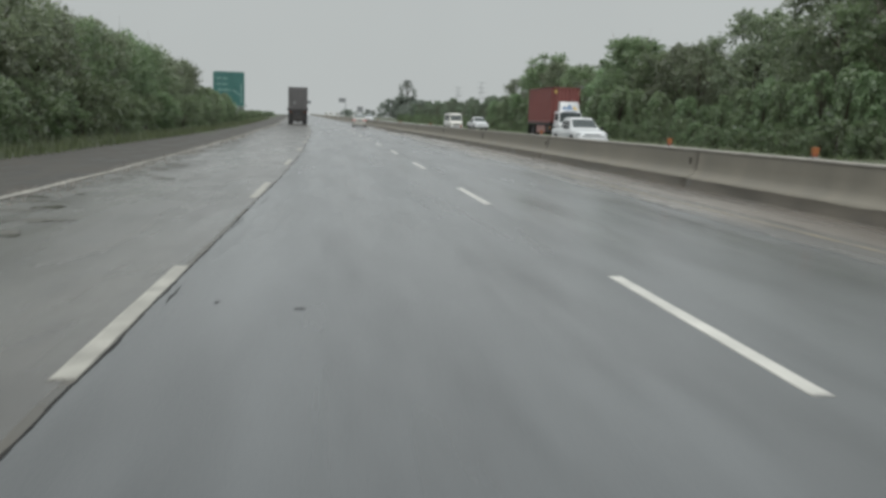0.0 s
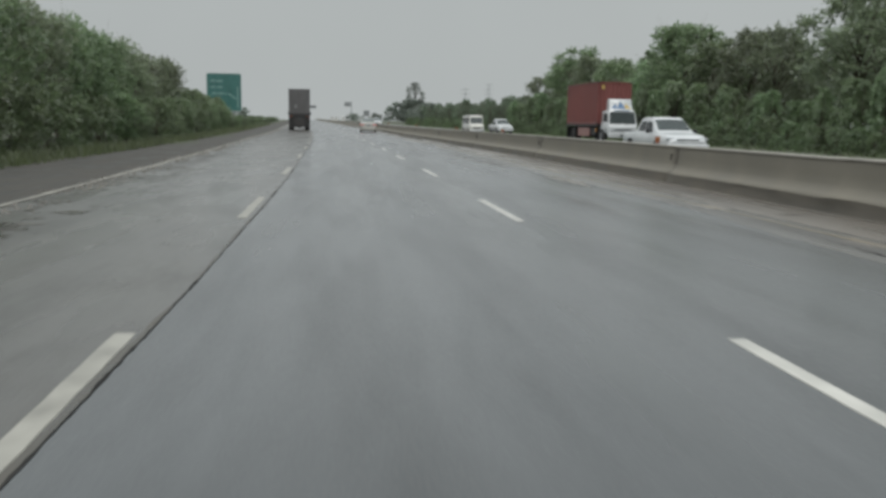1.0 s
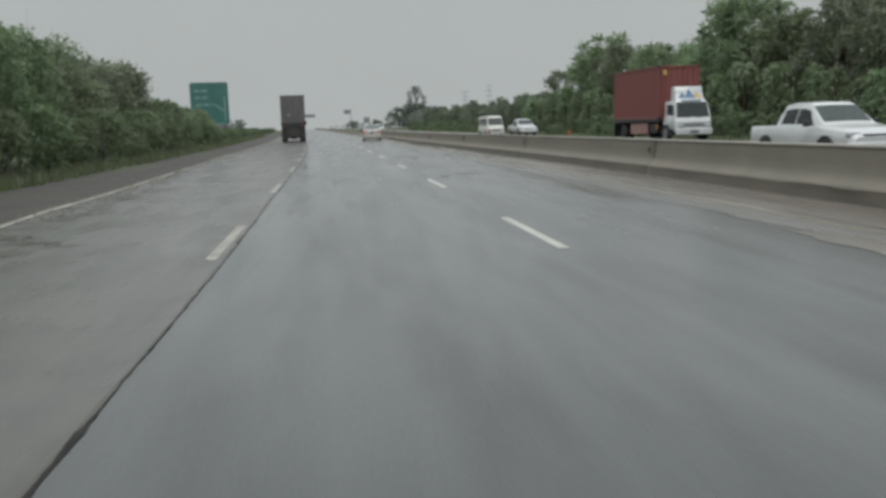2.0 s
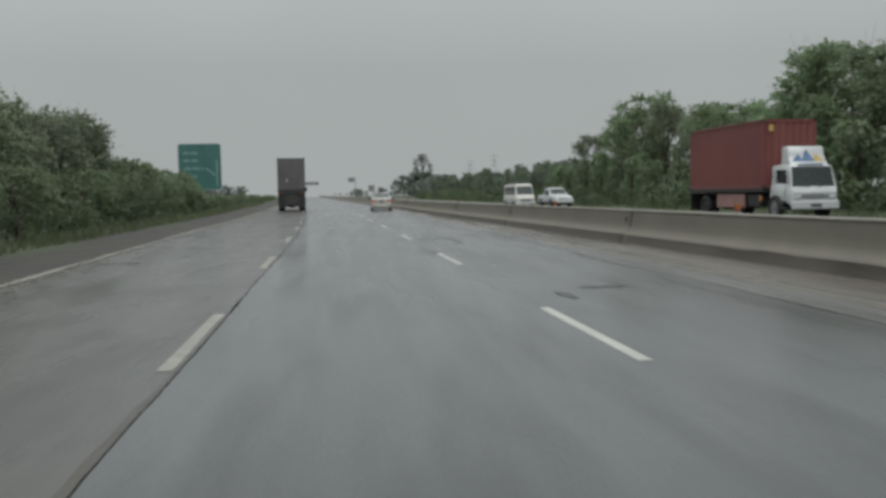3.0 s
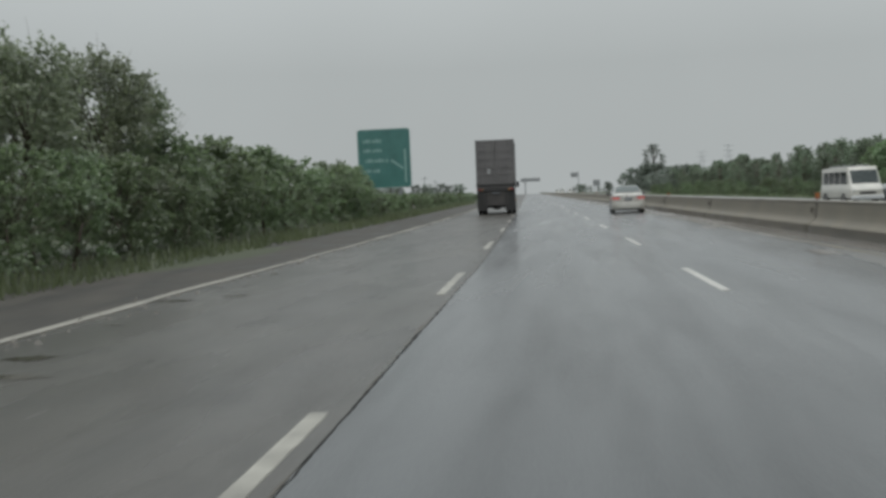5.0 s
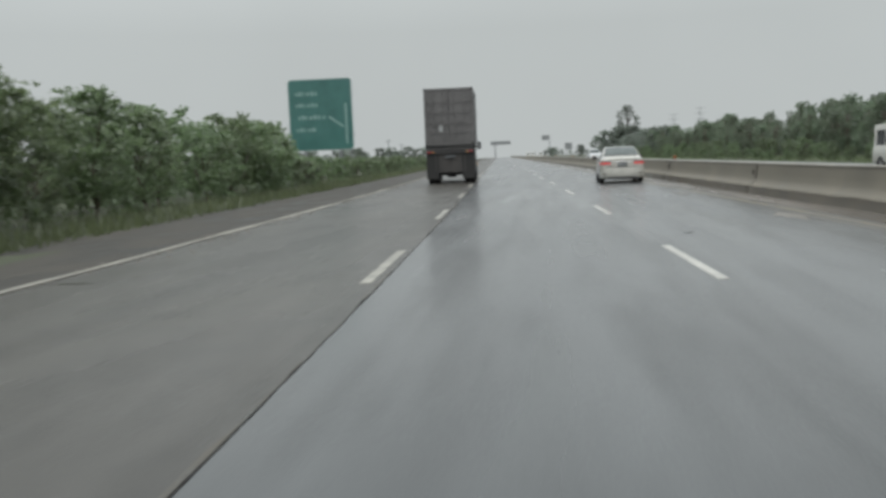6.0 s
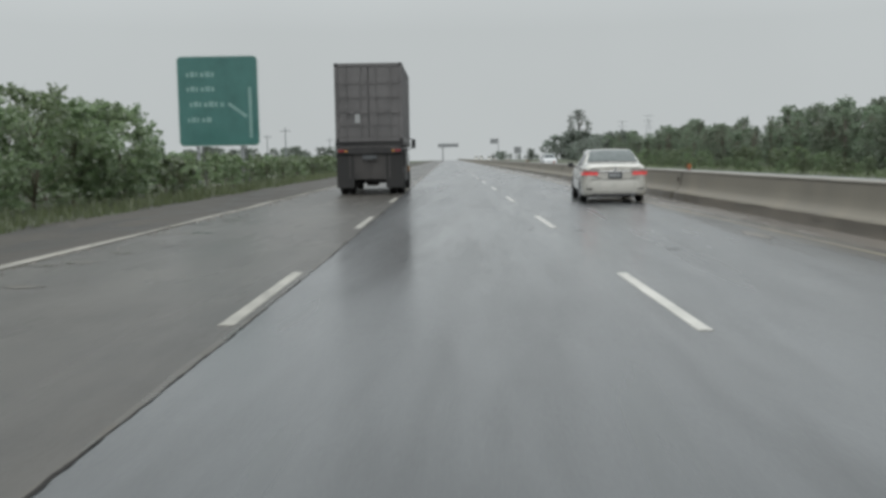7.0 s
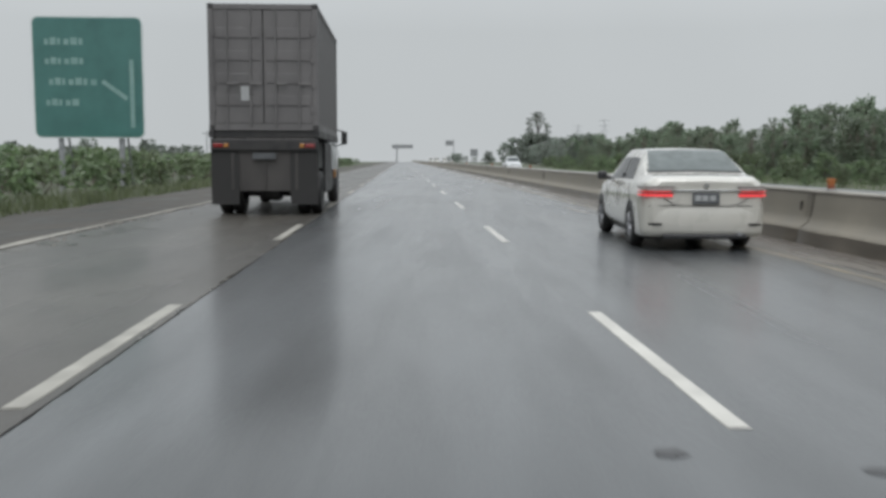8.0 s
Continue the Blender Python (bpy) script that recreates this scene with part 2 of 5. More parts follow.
PLATE = surface("dark_plate", (0.06, 0.065, 0.07), (0.10, 0.105, 0.11), 6, (0.35, 0.5))
PLATEBAR = surface("plate_marks", (0.28, 0.29, 0.29), (0.36, 0.37, 0.37), 6, (0.4, 0.5))
CHROME = surface("chrome", (0.6, 0.61, 0.62), (0.75, 0.76, 0.77), 5, (0.1, 0.2), 1.0, bump=0)
BLUE = surface("blue_sticker", (0.06, 0.13, 0.24), (0.11, 0.19, 0.32), 4, (0.3, 0.5), bump=0)
AMBER = surface("yellow_sticker", (0.44, 0.31, 0.09), (0.55, 0.40, 0.14), 4, (0.3, 0.5), bump=0)
BARK = surface("wet_brown_bark", (0.035, 0.026, 0.02), (0.11, 0.085, 0.062), 5, (0.6, 0.9), fine=25, bump=0.6, stretch=(1, 1, 0.25))
PALEBARK = surface("pale_wet_bark", (0.13, 0.105, 0.085), (0.26, 0.225, 0.19), 4, (0.6, 0.9), fine=25, bump=0.4, stretch=(1, 1, 0.25))
WHEELMETAL = surface("wheel_metal", (0.20, 0.20, 0.21), (0.36, 0.36, 0.37), 6, (0.3, 0.5), 0.7, bump=0)


def leaf(name, dark, light, through_light=0.5):
    m, nt, b = material(name)
    g = nt.nodes.new("ShaderNodeNewGeometry")
    o = nt.nodes.new("ShaderNodeObjectInfo")
    patch = grain(nt, 0.45, 3)
    col = blend(nt, g.outputs["Random Per Island"], dark, light)
    col = blend(nt, span(nt, patch, 0.0, 0.5, 0.4, 0.7), col, tuple(v * 1.25 for v in light))
    tone = nt.nodes.new("ShaderNodeHueSaturation")
    nt.links.new(span(nt, o.outputs["Random"], 0.75, 1.25, 0, 1), tone.inputs["Value"])
    nt.links.new(span(nt, o.outputs["Random"], 0.485, 0.515, 0, 1), tone.inputs["Hue"])
    tone.inputs["Saturation"].default_value = 0.84
    nt.links.new(col, tone.inputs["Color"])
    nt.links.new(tone.outputs["Color"], b.inputs["Base Color"])
    b.inputs["Roughness"].default_value = 0.45
    b.inputs["Specular IOR Level"].default_value = 0.6
    b.inputs["Coat Weight"].default_value, b.inputs["Coat Roughness"].default_value = 1.0, 0.45  # rain water on the leaves
    tr = nt.nodes.new("ShaderNodeBsdfTranslucent")
    bright = nt.nodes.new("ShaderNodeHueSaturation")
    bright.inputs["Value"].default_value = 1.85
    nt.links.new(tone.outputs["Color"], bright.inputs["Color"])
    nt.links.new(bright.outputs["Color"], tr.inputs["Color"])
    mx = nt.nodes.new("ShaderNodeMixShader")
    mx.inputs[0].default_value = through_light
    nt.links.new(b.outputs[0], mx.inputs[1])
    nt.links.new(tr.outputs[0], mx.inputs[2])
    nt.links.new(mx.outputs[0], nt.nodes["Material Output"].inputs[0])
    return m


LEAF = leaf("dark_wet_leaves", (0.086, 0.110, 0.059), (0.148, 0.179, 0.097))
LEAF_BELT = leaf("dense_wet_leaves", (0.090, 0.116, 0.062), (0.156, 0.190, 0.102))
LEAF_BUSH = leaf("fresh_green_leaves", (0.072, 0.112, 0.046), (0.130, 0.182, 0.078))
LEAF_WILLOW = leaf("pale_willow_leaves", (0.098, 0.150, 0.064), (0.152, 0.220, 0.096))
LEAF_GUM = leaf("grey_green_gum_leaves", (0.100, 0.139, 0.084), (0.124, 0.167, 0.099))
# Leaves of the far woods: haze is put into this paler grey-green.
LEAF_FAR = leaf("haze_paled_leaves", (0.122, 0.150, 0.120), (0.168, 0.200, 0.162))
GRASS = leaf("wet_grass", (0.058, 0.082, 0.030), (0.108, 0.138, 0.052), 0.4)


def glass(name, tint, rough=0.05):
    m, nt, b = material(name)
    n = grain(nt, 6.0, 3, (1, 1, 1), True)
    nt.links.new(blend(nt, span(nt, n, 0, 1), tuple(v * 0.7 for v in tint), tint), b.inputs["Base Color"])
    nt.links.new(span(nt, n, rough, rough * 2.5), b.inputs["Roughness"])
    b.inputs["Specular IOR Level"].default_value = 0.16
    return m


GLASS = glass("dark_tinted_window_glass", (0.022, 0.025, 0.027))
# Rear window and windscreens: the sky's reflection is put into their tint.
REARGLASS = glass("sky_paled_window_glass", (0.125, 0.142, 0.140), 0.08)
SCREENGLASS = glass("sky_tinted_windscreen", (0.060, 0.072, 0.072), 0.06)
LAMPGLASS = glass("clear_headlamp_glass", (0.45, 0.47, 0.48), 0.08)


def lit(name, colour, strength, base):
    m, nt, b = material(name)
    n = grain(nt, 60.0, 2, (1, 1, 1), True)
    nt.links.new(blend(nt, span(nt, n, 0, 1), tuple(v * 0.8 for v in base), base), b.inputs["Base Color"])
    b.inputs["Roughness"].default_value = 0.15
    b.inputs["Emission Color"].default_value = (*colour, 1)
    b.inputs["Emission Strength"].default_value = strength
    return m


TAIL = lit("lit_red_tail_lamp", (1.0, 0.09, 0.10), 0.6, (0.45, 0.02, 0.02))
CLEARLENS = surface("clear_and_red_lamp_lens", (0.32, 0.25, 0.24), (0.46, 0.38, 0.37), 9, (0.12, 0.2), bump=0, coat=0.8)
REDLENS = surface("red_lamp_lens", (0.16, 0.016, 0.016), (0.26, 0.026, 0.026), 9, (0.15, 0.25), bump=0, coat=0.8)
AMBERLENS = surface("amber_lamp_lens", (0.28, 0.12, 0.03), (0.40, 0.18, 0.04), 9, (0.15, 0.25), bump=0, coat=0.8)


# ---------------------------------------------------------------- mesh tools
def mesh_of(name, verts, faces, mat, smooth=False):
    me = bpy.data.meshes.new(name)
    me.from_pydata([tuple(v) for v in verts], [], faces)
    me.materials.append(mat)
    if smooth:
        me.polygons.foreach_set("use_smooth", [True] * len(me.polygons))
    me.update()
    return me


def part(name, bm, mat, parent=None, label="", smooth=False):
    me = bpy.data.meshes.new(name)
    bmesh.ops.recalc_face_normals(bm, faces=bm.faces)
    bm.to_mesh(me)
    bm.free()
    me.materials.append(mat)
    if smooth:
        me.polygons.foreach_set("use_smooth", [True] * len(me.polygons))
    ob = new(name, me)
    ob.parent = parent
    if label:
        tagged(ob, label)
    return ob


def part_data(name, verts, faces, mat, parent=None, label="", smooth=False):
    ob = new(name, mesh_of(name, verts, faces, mat, smooth))
    ob.parent = parent
    if label:
        tagged(ob, label)
    return ob


def root(name, label, category, group="", kind=""):
    return tagged(new(name), label, category, group, kind)


def add_box(bm, x0, x1, y0, y1, z0, z1, bevel=0.0):
    r = bmesh.ops.create_cube(bm, size=1.0, matrix=Matrix.LocRotScale(((x0 + x1) / 2, (y0 + y1) / 2, (z0 + z1) / 2), None, (x1 - x0, y1 - y0, z1 - z0)))
    if bevel:
        edges = list({e for v in r["verts"] for e in v.link_edges})
        bmesh.ops.bevel(bm, geom=edges, offset=bevel, segments=2, affect="EDGES", profile=0.5)


def box(x0, x1, y0, y1, z0, z1, bevel=0.0):
    bm = bmesh.new()
    add_box(bm, x0, x1, y0, y1, z0, z1, bevel)
    return bm


def add_tube(bm, a, b, r0, r1=None, sides=8):
    r1 = r0 if r1 is None else r1
    a, b = Vector(a), Vector(b)
    d = b - a
    m = Matrix.Translation((a + b) / 2) @ d.to_track_quat("Z", "Y").to_matrix().to_4x4()
    bmesh.ops.create_cone(bm, cap_ends=True, segments=sides, radius1=r0, radius2=r1, depth=d.length, matrix=m)


def tube(a, b, r0, r1=None, sides=8):
    bm = bmesh.new()
    add_tube(bm, a, b, r0, r1, sides)
    return bm


def lathe_x(profile, x, y, z, sides=24):
    """Turns a profile of (offset along x, radius) round an axle."""
    verts, faces = [], []
    n = len(profile)
    for i in range(sides):
        a = 2 * math.pi * i / sides
        for ox, r in profile:
            verts.append((x + ox, y + r * math.cos(a), z + r * math.sin(a)))
    for i in range(sides):
        j = (i + 1) % sides
        for k in range(n - 1):
            faces.append((i * n + k, j * n + k, j * n + k + 1, i * n + k + 1))
    return verts, faces


def strip(name, lat0, lat1, s0, s1, mat, parent=None, step=4.0, z=0.0, depth=0.12, rough_edge=(0, 0), cols=6, label=""):
    """A slab along the road from lat0 to lat1, with edges that may be ragged."""
    n = max(2, int((s1 - s0) / step) + 1)
    verts, faces = [], []
    for i in range(n):
        s = s0 + (s1 - s0) * i / (n - 1)
        a, b = (f(s) if callable(f) else f for f in (lat0, lat1))
        a += rough_edge[0] * noise.noise((s * 0.35, 1.7, 3.1)) + 0.4 * rough_edge[0] * noise.noise((s * 1.7, 2.7, 5.1))
        b += rough_edge[1] * noise.noise((s * 0.35, 3.7, 7.7)) + 0.4 * rough_edge[1] * noise.noise((s * 1.7, 4.7, 9.1))
        verts.append(P(s, a, z - depth))
        for k in range(cols):
            verts.append(P(s, a + (b - a) * k / (cols - 1), z))
        verts.append(P(s, b, z - depth))
    w = cols + 2
    for i in range(n - 1):
        for k in range(w - 1):
            faces.append((i * w + k, i * w + k + 1, (i + 1) * w + k + 1, (i + 1) * w + k))
    return part_data(name, verts, faces, mat, parent, label)


# ---------------------------------------------------------------- ground and carriageways
def build_ground():
    lats = [-2500, -900, -350, -160, -80, -50, -34, -24, -17, -13, -10, -8, -6.5, -5.0, 0, 8, 21.2, 22.5, 24, 27, 32, 40, 60, 110, 260, 800, 2500]
    ss = [-160, -80, -40] + [-20 + 4 * i for i in range(60)] + [230 + 20 * i for i in range(22)] + [700, 900, 1300, 2000, 3200, 4600]
    verts, faces = [], []
    for s in ss:
        for lat in lats:
            h = -0.14
            if lat <= -8 or lat >= 22:
                h += 0.16 * noise.noise((s * 0.13, lat * 0.21, 0.4)) + 0.05 * noise.noise((s * 0.6, lat * 0.7, 2.4))
            if -13 <= lat <= -6.5:
                h += 0.05
            if 22 < lat < 40:
                h += 0.25
            verts.append(P(s, lat, h))
    w = len(lats)
    for i in range(len(ss) - 1):
        for k in range(w - 1):
            faces.append((i * w + k, i * w + k + 1, (i + 1) * w + k + 1, (i + 1) * w + k))
    g = part_data("ground", verts, faces, SOIL, None, "", True)
    tagged(g, "wet soil and rough grass beside the motorway", "ground", kind="structure")


build_ground()
road = tagged(strip("road", lane_seam, 6.1, -60, 640, ASPHALT, depth=0.14, cols=8), "rain-wet grey asphalt carriageway with dashed white lane lines", "road", kind="structure")
slow_lane = tagged(strip("road_slow_lane", pavement_edge, lane_seam, -60, 640, CONCRETE_LANE, depth=0.14, rough_edge=(0.10, 0), cols=6), "wet worn brownish slow lane beside the asphalt", "road", kind="structure")
gutter = tagged(strip("gutter", 6.1, lambda s: median(s) - 0.3, -60, 640, MUD, depth=0.14, cols=4, step=2.0), "muddy wet gutter along the median barrier", "gutter", kind="structure")
far_road = tagged(strip("road_opposite", lambda s: median(s) + 0.3, 21.2, -60, 640, FAR_LANE, depth=0.14, cols=8), "wet grey carriageway for oncoming traffic", "road", kind="structure")
verge = tagged(strip("verge_gravel", -8.6, lambda s: pavement_edge(s) - 0.1, -60, 640, GRAVEL, z=-0.045, depth=0.1, rough_edge=(0.7, 0.05), cols=6, step=2.0), "dark wet gravel verge beside the slow lane", "verge", kind="structure")
kerb = tagged(strip("kerb", lambda s: pavement_edge(s) - 0.16, lambda s: pavement_edge(s) + 0.0, -60, 640, KERB, z=0.02, depth=0.15, rough_edge=(0.08, 0.10), cols=3, step=0.8), "pale broken edge of the pavement", "kerb", kind="structure")


def dash_mesh(name, half, mat, seed):
    """One painted dash with nicked edges."""
    verts, faces = [], []
    n = 24
    for i in range(n + 1):
        y = DASH * i / n
        a = half * (1 - 0.16 * abs(noise.noise((y * 3.1, seed, 0))) - 0.10 * abs(noise.noise((y * 9, seed, 4))))
        b = half * (1 - 0.16 * abs(noise.noise((y * 3.1, seed, 7))) - 0.10 * abs(noise.noise((y * 9, seed, 9))))
        verts += [(-a - 0.004, y, 0.0), (-a, y, 0.005), (b, y, 0.005), (b + 0.004, y, 0.0)]
    for i in range(n):
        for k in range(3):
            faces.append((4 * i + k, 4 * i + k + 1, 4 * i + k + 5, 4 * i + k + 4))
    faces += [(0, 1, 2, 3), (4 * n + 3, 4 * n + 2, 4 * n + 1, 4 * n)]
    return mesh_of(name, verts, faces, mat)


def build_markings():
    white = [dash_mesh("lane_dash", 0.056, LINE, 3.3 + i) for i in range(3)]
    worn = [dash_mesh("lane_dash", 0.064, WORN_LINE, 13.3 + i) for i in range(3)]
    me = white[0]
    for lat, shift in ((LANE_LEFT, 0.30), (LANE_RIGHT, 0.0)):
        for k in range(-3, 40):
            me = (worn if lat < 0 else white)[k % 3]
            s = FIRST + shift + k * PERIOD
            ob = new("lane_dash", me)
            ob.parent = road if lat > 0 else slow_lane
            ob.matrix_basis = place(s, lat, 0.001, (heading(s + DASH) - heading(s)) * 0.5)
    for lat in (11.6, 15.3):
        for k in range(-3, 30):
            s = FIRST + 2.0 + k * PERIOD
            ob = new("lane_dash", me)
            ob.parent = far_road
            ob.matrix_basis = place(s, lat, 0.001)
    strip("edge_line", 5.82, 5.90, -20, 400, YELLOW, road, z=0.005, depth=0.006, rough_edge=(0.02, 0.02), cols=2, step=1.0)


build_markings()


def seam(name, lat, s0, s1, width, wander, seed, parent, step=0.35, ends=False):
    """A ragged open crack: wide where the edge has broken off, pinched or nearly closed elsewhere."""
    rnd = random.Random(seed)
    verts, faces = [], []
    n = int((s1 - s0) / step)
    for i in range(n + 1):
        s = s0 + i * step
        c = (lat(s) if callable(lat) else lat) + wander * (noise.noise((s * 0.25, seed, 1)) + 0.6 * noise.noise((s * 1.1, seed, 2)) + 0.5 * noise.noise((s * 3.1, seed, 4)))
        broken = max(0.0, noise.noise((s * 0.55, seed, 9)) + 0.5 * noise.noise((s * 1.9, seed, 12)))
        w = width * (0.35 + 1.5 * broken + rnd.uniform(0, 0.35))
        if ends:
            w *= math.sin(math.pi * min(1.0, max(0.0, i / n))) ** 0.6
        j = [w * (0.9 * noise.noise((s * 7.0, seed, q)) + 0.6 * noise.noise((s * 19.0, seed, q))) for q in (3, 5)]
        verts += [P(s, c - w * (0.6 + broken) + j[0], 0.004), P(s, c + w * 0.8 + j[1], 0.004)]
    for i in range(n):
        faces.append((2 * i, 2 * i + 1, 2 * i + 3, 2 * i + 2))
    return part_data(name, verts, faces, TAR, parent)


seam("lane_joint", lane_seam, -12, 260, 0.0125, 0.016, 11, road, 0.05)
strip("joint_dirt", lambda s: lane_seam(s) - 0.036, lambda s: lane_seam(s) - 0.002, -12, 170, MUDDY, slow_lane, z=0.003, depth=0.004, rough_edge=(0.05, 0.012), cols=2, step=0.25)
strip("silt_film", silt_edge, 6.095, -20, 200, SILT, gutter, z=0.0025, depth=0.004, rough_edge=(0.16, 0), cols=5, step=0.22, label="thin brown silt washed over the asphalt")
for i, (s0, s1, off) in enumerate(((12.5, 19.0, 0.02), (15.0, 23.5, 0.34), (38.6, 43.0, 0.02), (39.5, 47.0, 0.25), (44.0, 52.0, 0.05), (51.0, 58.0, 0.03))):
    seam("silt_ridge", lambda s, off=off: silt_edge(s) + off, s0, s1, 0.016, 0.07, 90 + i, gutter, 0.08, True)
seam("gutter_joint", 6.12, -20, 260, 0.014, 0.08, 41, gutter, 0.2)
for i, (s0, s1, off) in enumerate(((6.1, 6.8, 0.05), (10.2, 11.4, 0.06), (13.2, 14.6, 0.10))):
    seam("side_crack", lambda s, off=off: lane_seam(s) + off, s0, s1, 0.008, 0.05, 60 + i, road, 0.05, True)


def blot(name, s, lat, rs, rl, mat, parent, seed, z=0.004):
    """A flat patch with an uneven outline lying on the road."""
    verts, faces = [P(s, lat, z)], []
    n = 36
    for i in range(n):
        a = 2 * math.pi * i / n
        k = 0.55 + 0.9 * abs(noise.noise((math.cos(a) * 2.6, math.sin(a) * 2.6, seed))) + 0.25 * abs(noise.noise((math.cos(a) * 7, math.sin(a) * 7, seed)))
        verts.append(P(s + rs * k * math.sin(a), lat + rl * k * math.cos(a), z))
    for i in range(n):
        faces.append((0, 1 + i, 1 + (i + 1) % n))
    return part_data(name, verts, faces, mat, parent)


for i, (s, lat, rs, rl) in enumerate(((102.85, 1.90, 0.08, 0.09), (102.62, 2.71, 0.07, 0.09), (99.2, 3.5, 0.09, 0.11), (63.6, 1.85, 0.13, 0.14),
                                      (63.7, 2.85, 0.14, 0.3), (6.2, -0.82, 0.04, 0.02), (6.0, -0.25, 0.035, 0.045), (88.6, 3.0, 0.10, 0.10), (57.6, 2.3, 0.2, 0.15), (49.1, 3.6, 0.22, 0.34), (48.2, 2.9, 0.5, 0.12), (63.8, 3.35, 0.22, 0.34), (61.9, 3.42, 1.25, 0.11))):
    blot("road_patch", s, lat, rs, rl, PATCH, road, i * 3.7)
blot("drain_slot", 24.9, 6.6, 0.045, 0.25, TAR, gutter, 77.0)
rnd = random.Random(5)
for i in range(190):
    s = rnd.uniform(4, 125) if i % 2 else rnd.uniform(7, 48)
    e = pavement_edge(s)
    blot("mud_patch", s, e + 0.15 + abs(rnd.gauss(0, 0.55)), rnd.uniform(0.05, 0.30), rnd.uniform(0.06, 0.42), MUDDY, slow_lane, i * 1.9 + 4)
for i in range(36):
    s = rnd.uniform(4, 150)
    blot("mud_patch", s, rnd.uniform(5.2, 6.3), rnd.uniform(0.6, 2.4), rnd.uniform(0.08, 0.3), MUD, road, i * 2.3 + 9)


def build_loose_stones():
    """Crumbled stones along the broken pavement edge."""
    rng = random.Random(15)
    verts, faces = [], []
    for _ in range(2600):
        s = rng.uniform(3, 60) if rng.random() < 0.75 else rng.uniform(60, 125)
        if noise.noise((s * 0.35, 3.0, 7.0)) < rng.uniform(-0.5, 0.3):
            continue
        lat = pavement_edge(s) + rng.gauss(0.05, 0.22)
        r = rng.uniform(0.012, 0.042)
        a = rng.uniform(0, 3)
        b = len(verts)
        for k in range(4):
            verts.append(P(s + r * rng.uniform(0.7, 1.4) * math.cos(a + k * 1.57), lat + r * rng.uniform(0.7, 1.4) * math.sin(a + k * 1.57), -0.03 if lat < pavement_edge(s) else 0.0))
        verts.append(P(s, lat, r * rng.uniform(0.7, 1.2) + 0.01))
        faces += [(b + k, b + (k + 1) % 4, b + 4) for k in range(4)]
    ob = part_data("loose_stones", verts, faces, RUBBLE, None)
    tagged(ob, "pale crumbled stones along the broken pavement edge", "gravel", kind="stuff")


build_loose_stones()


# ---------------------------------------------------------------- median barrier
SEG = 13.5


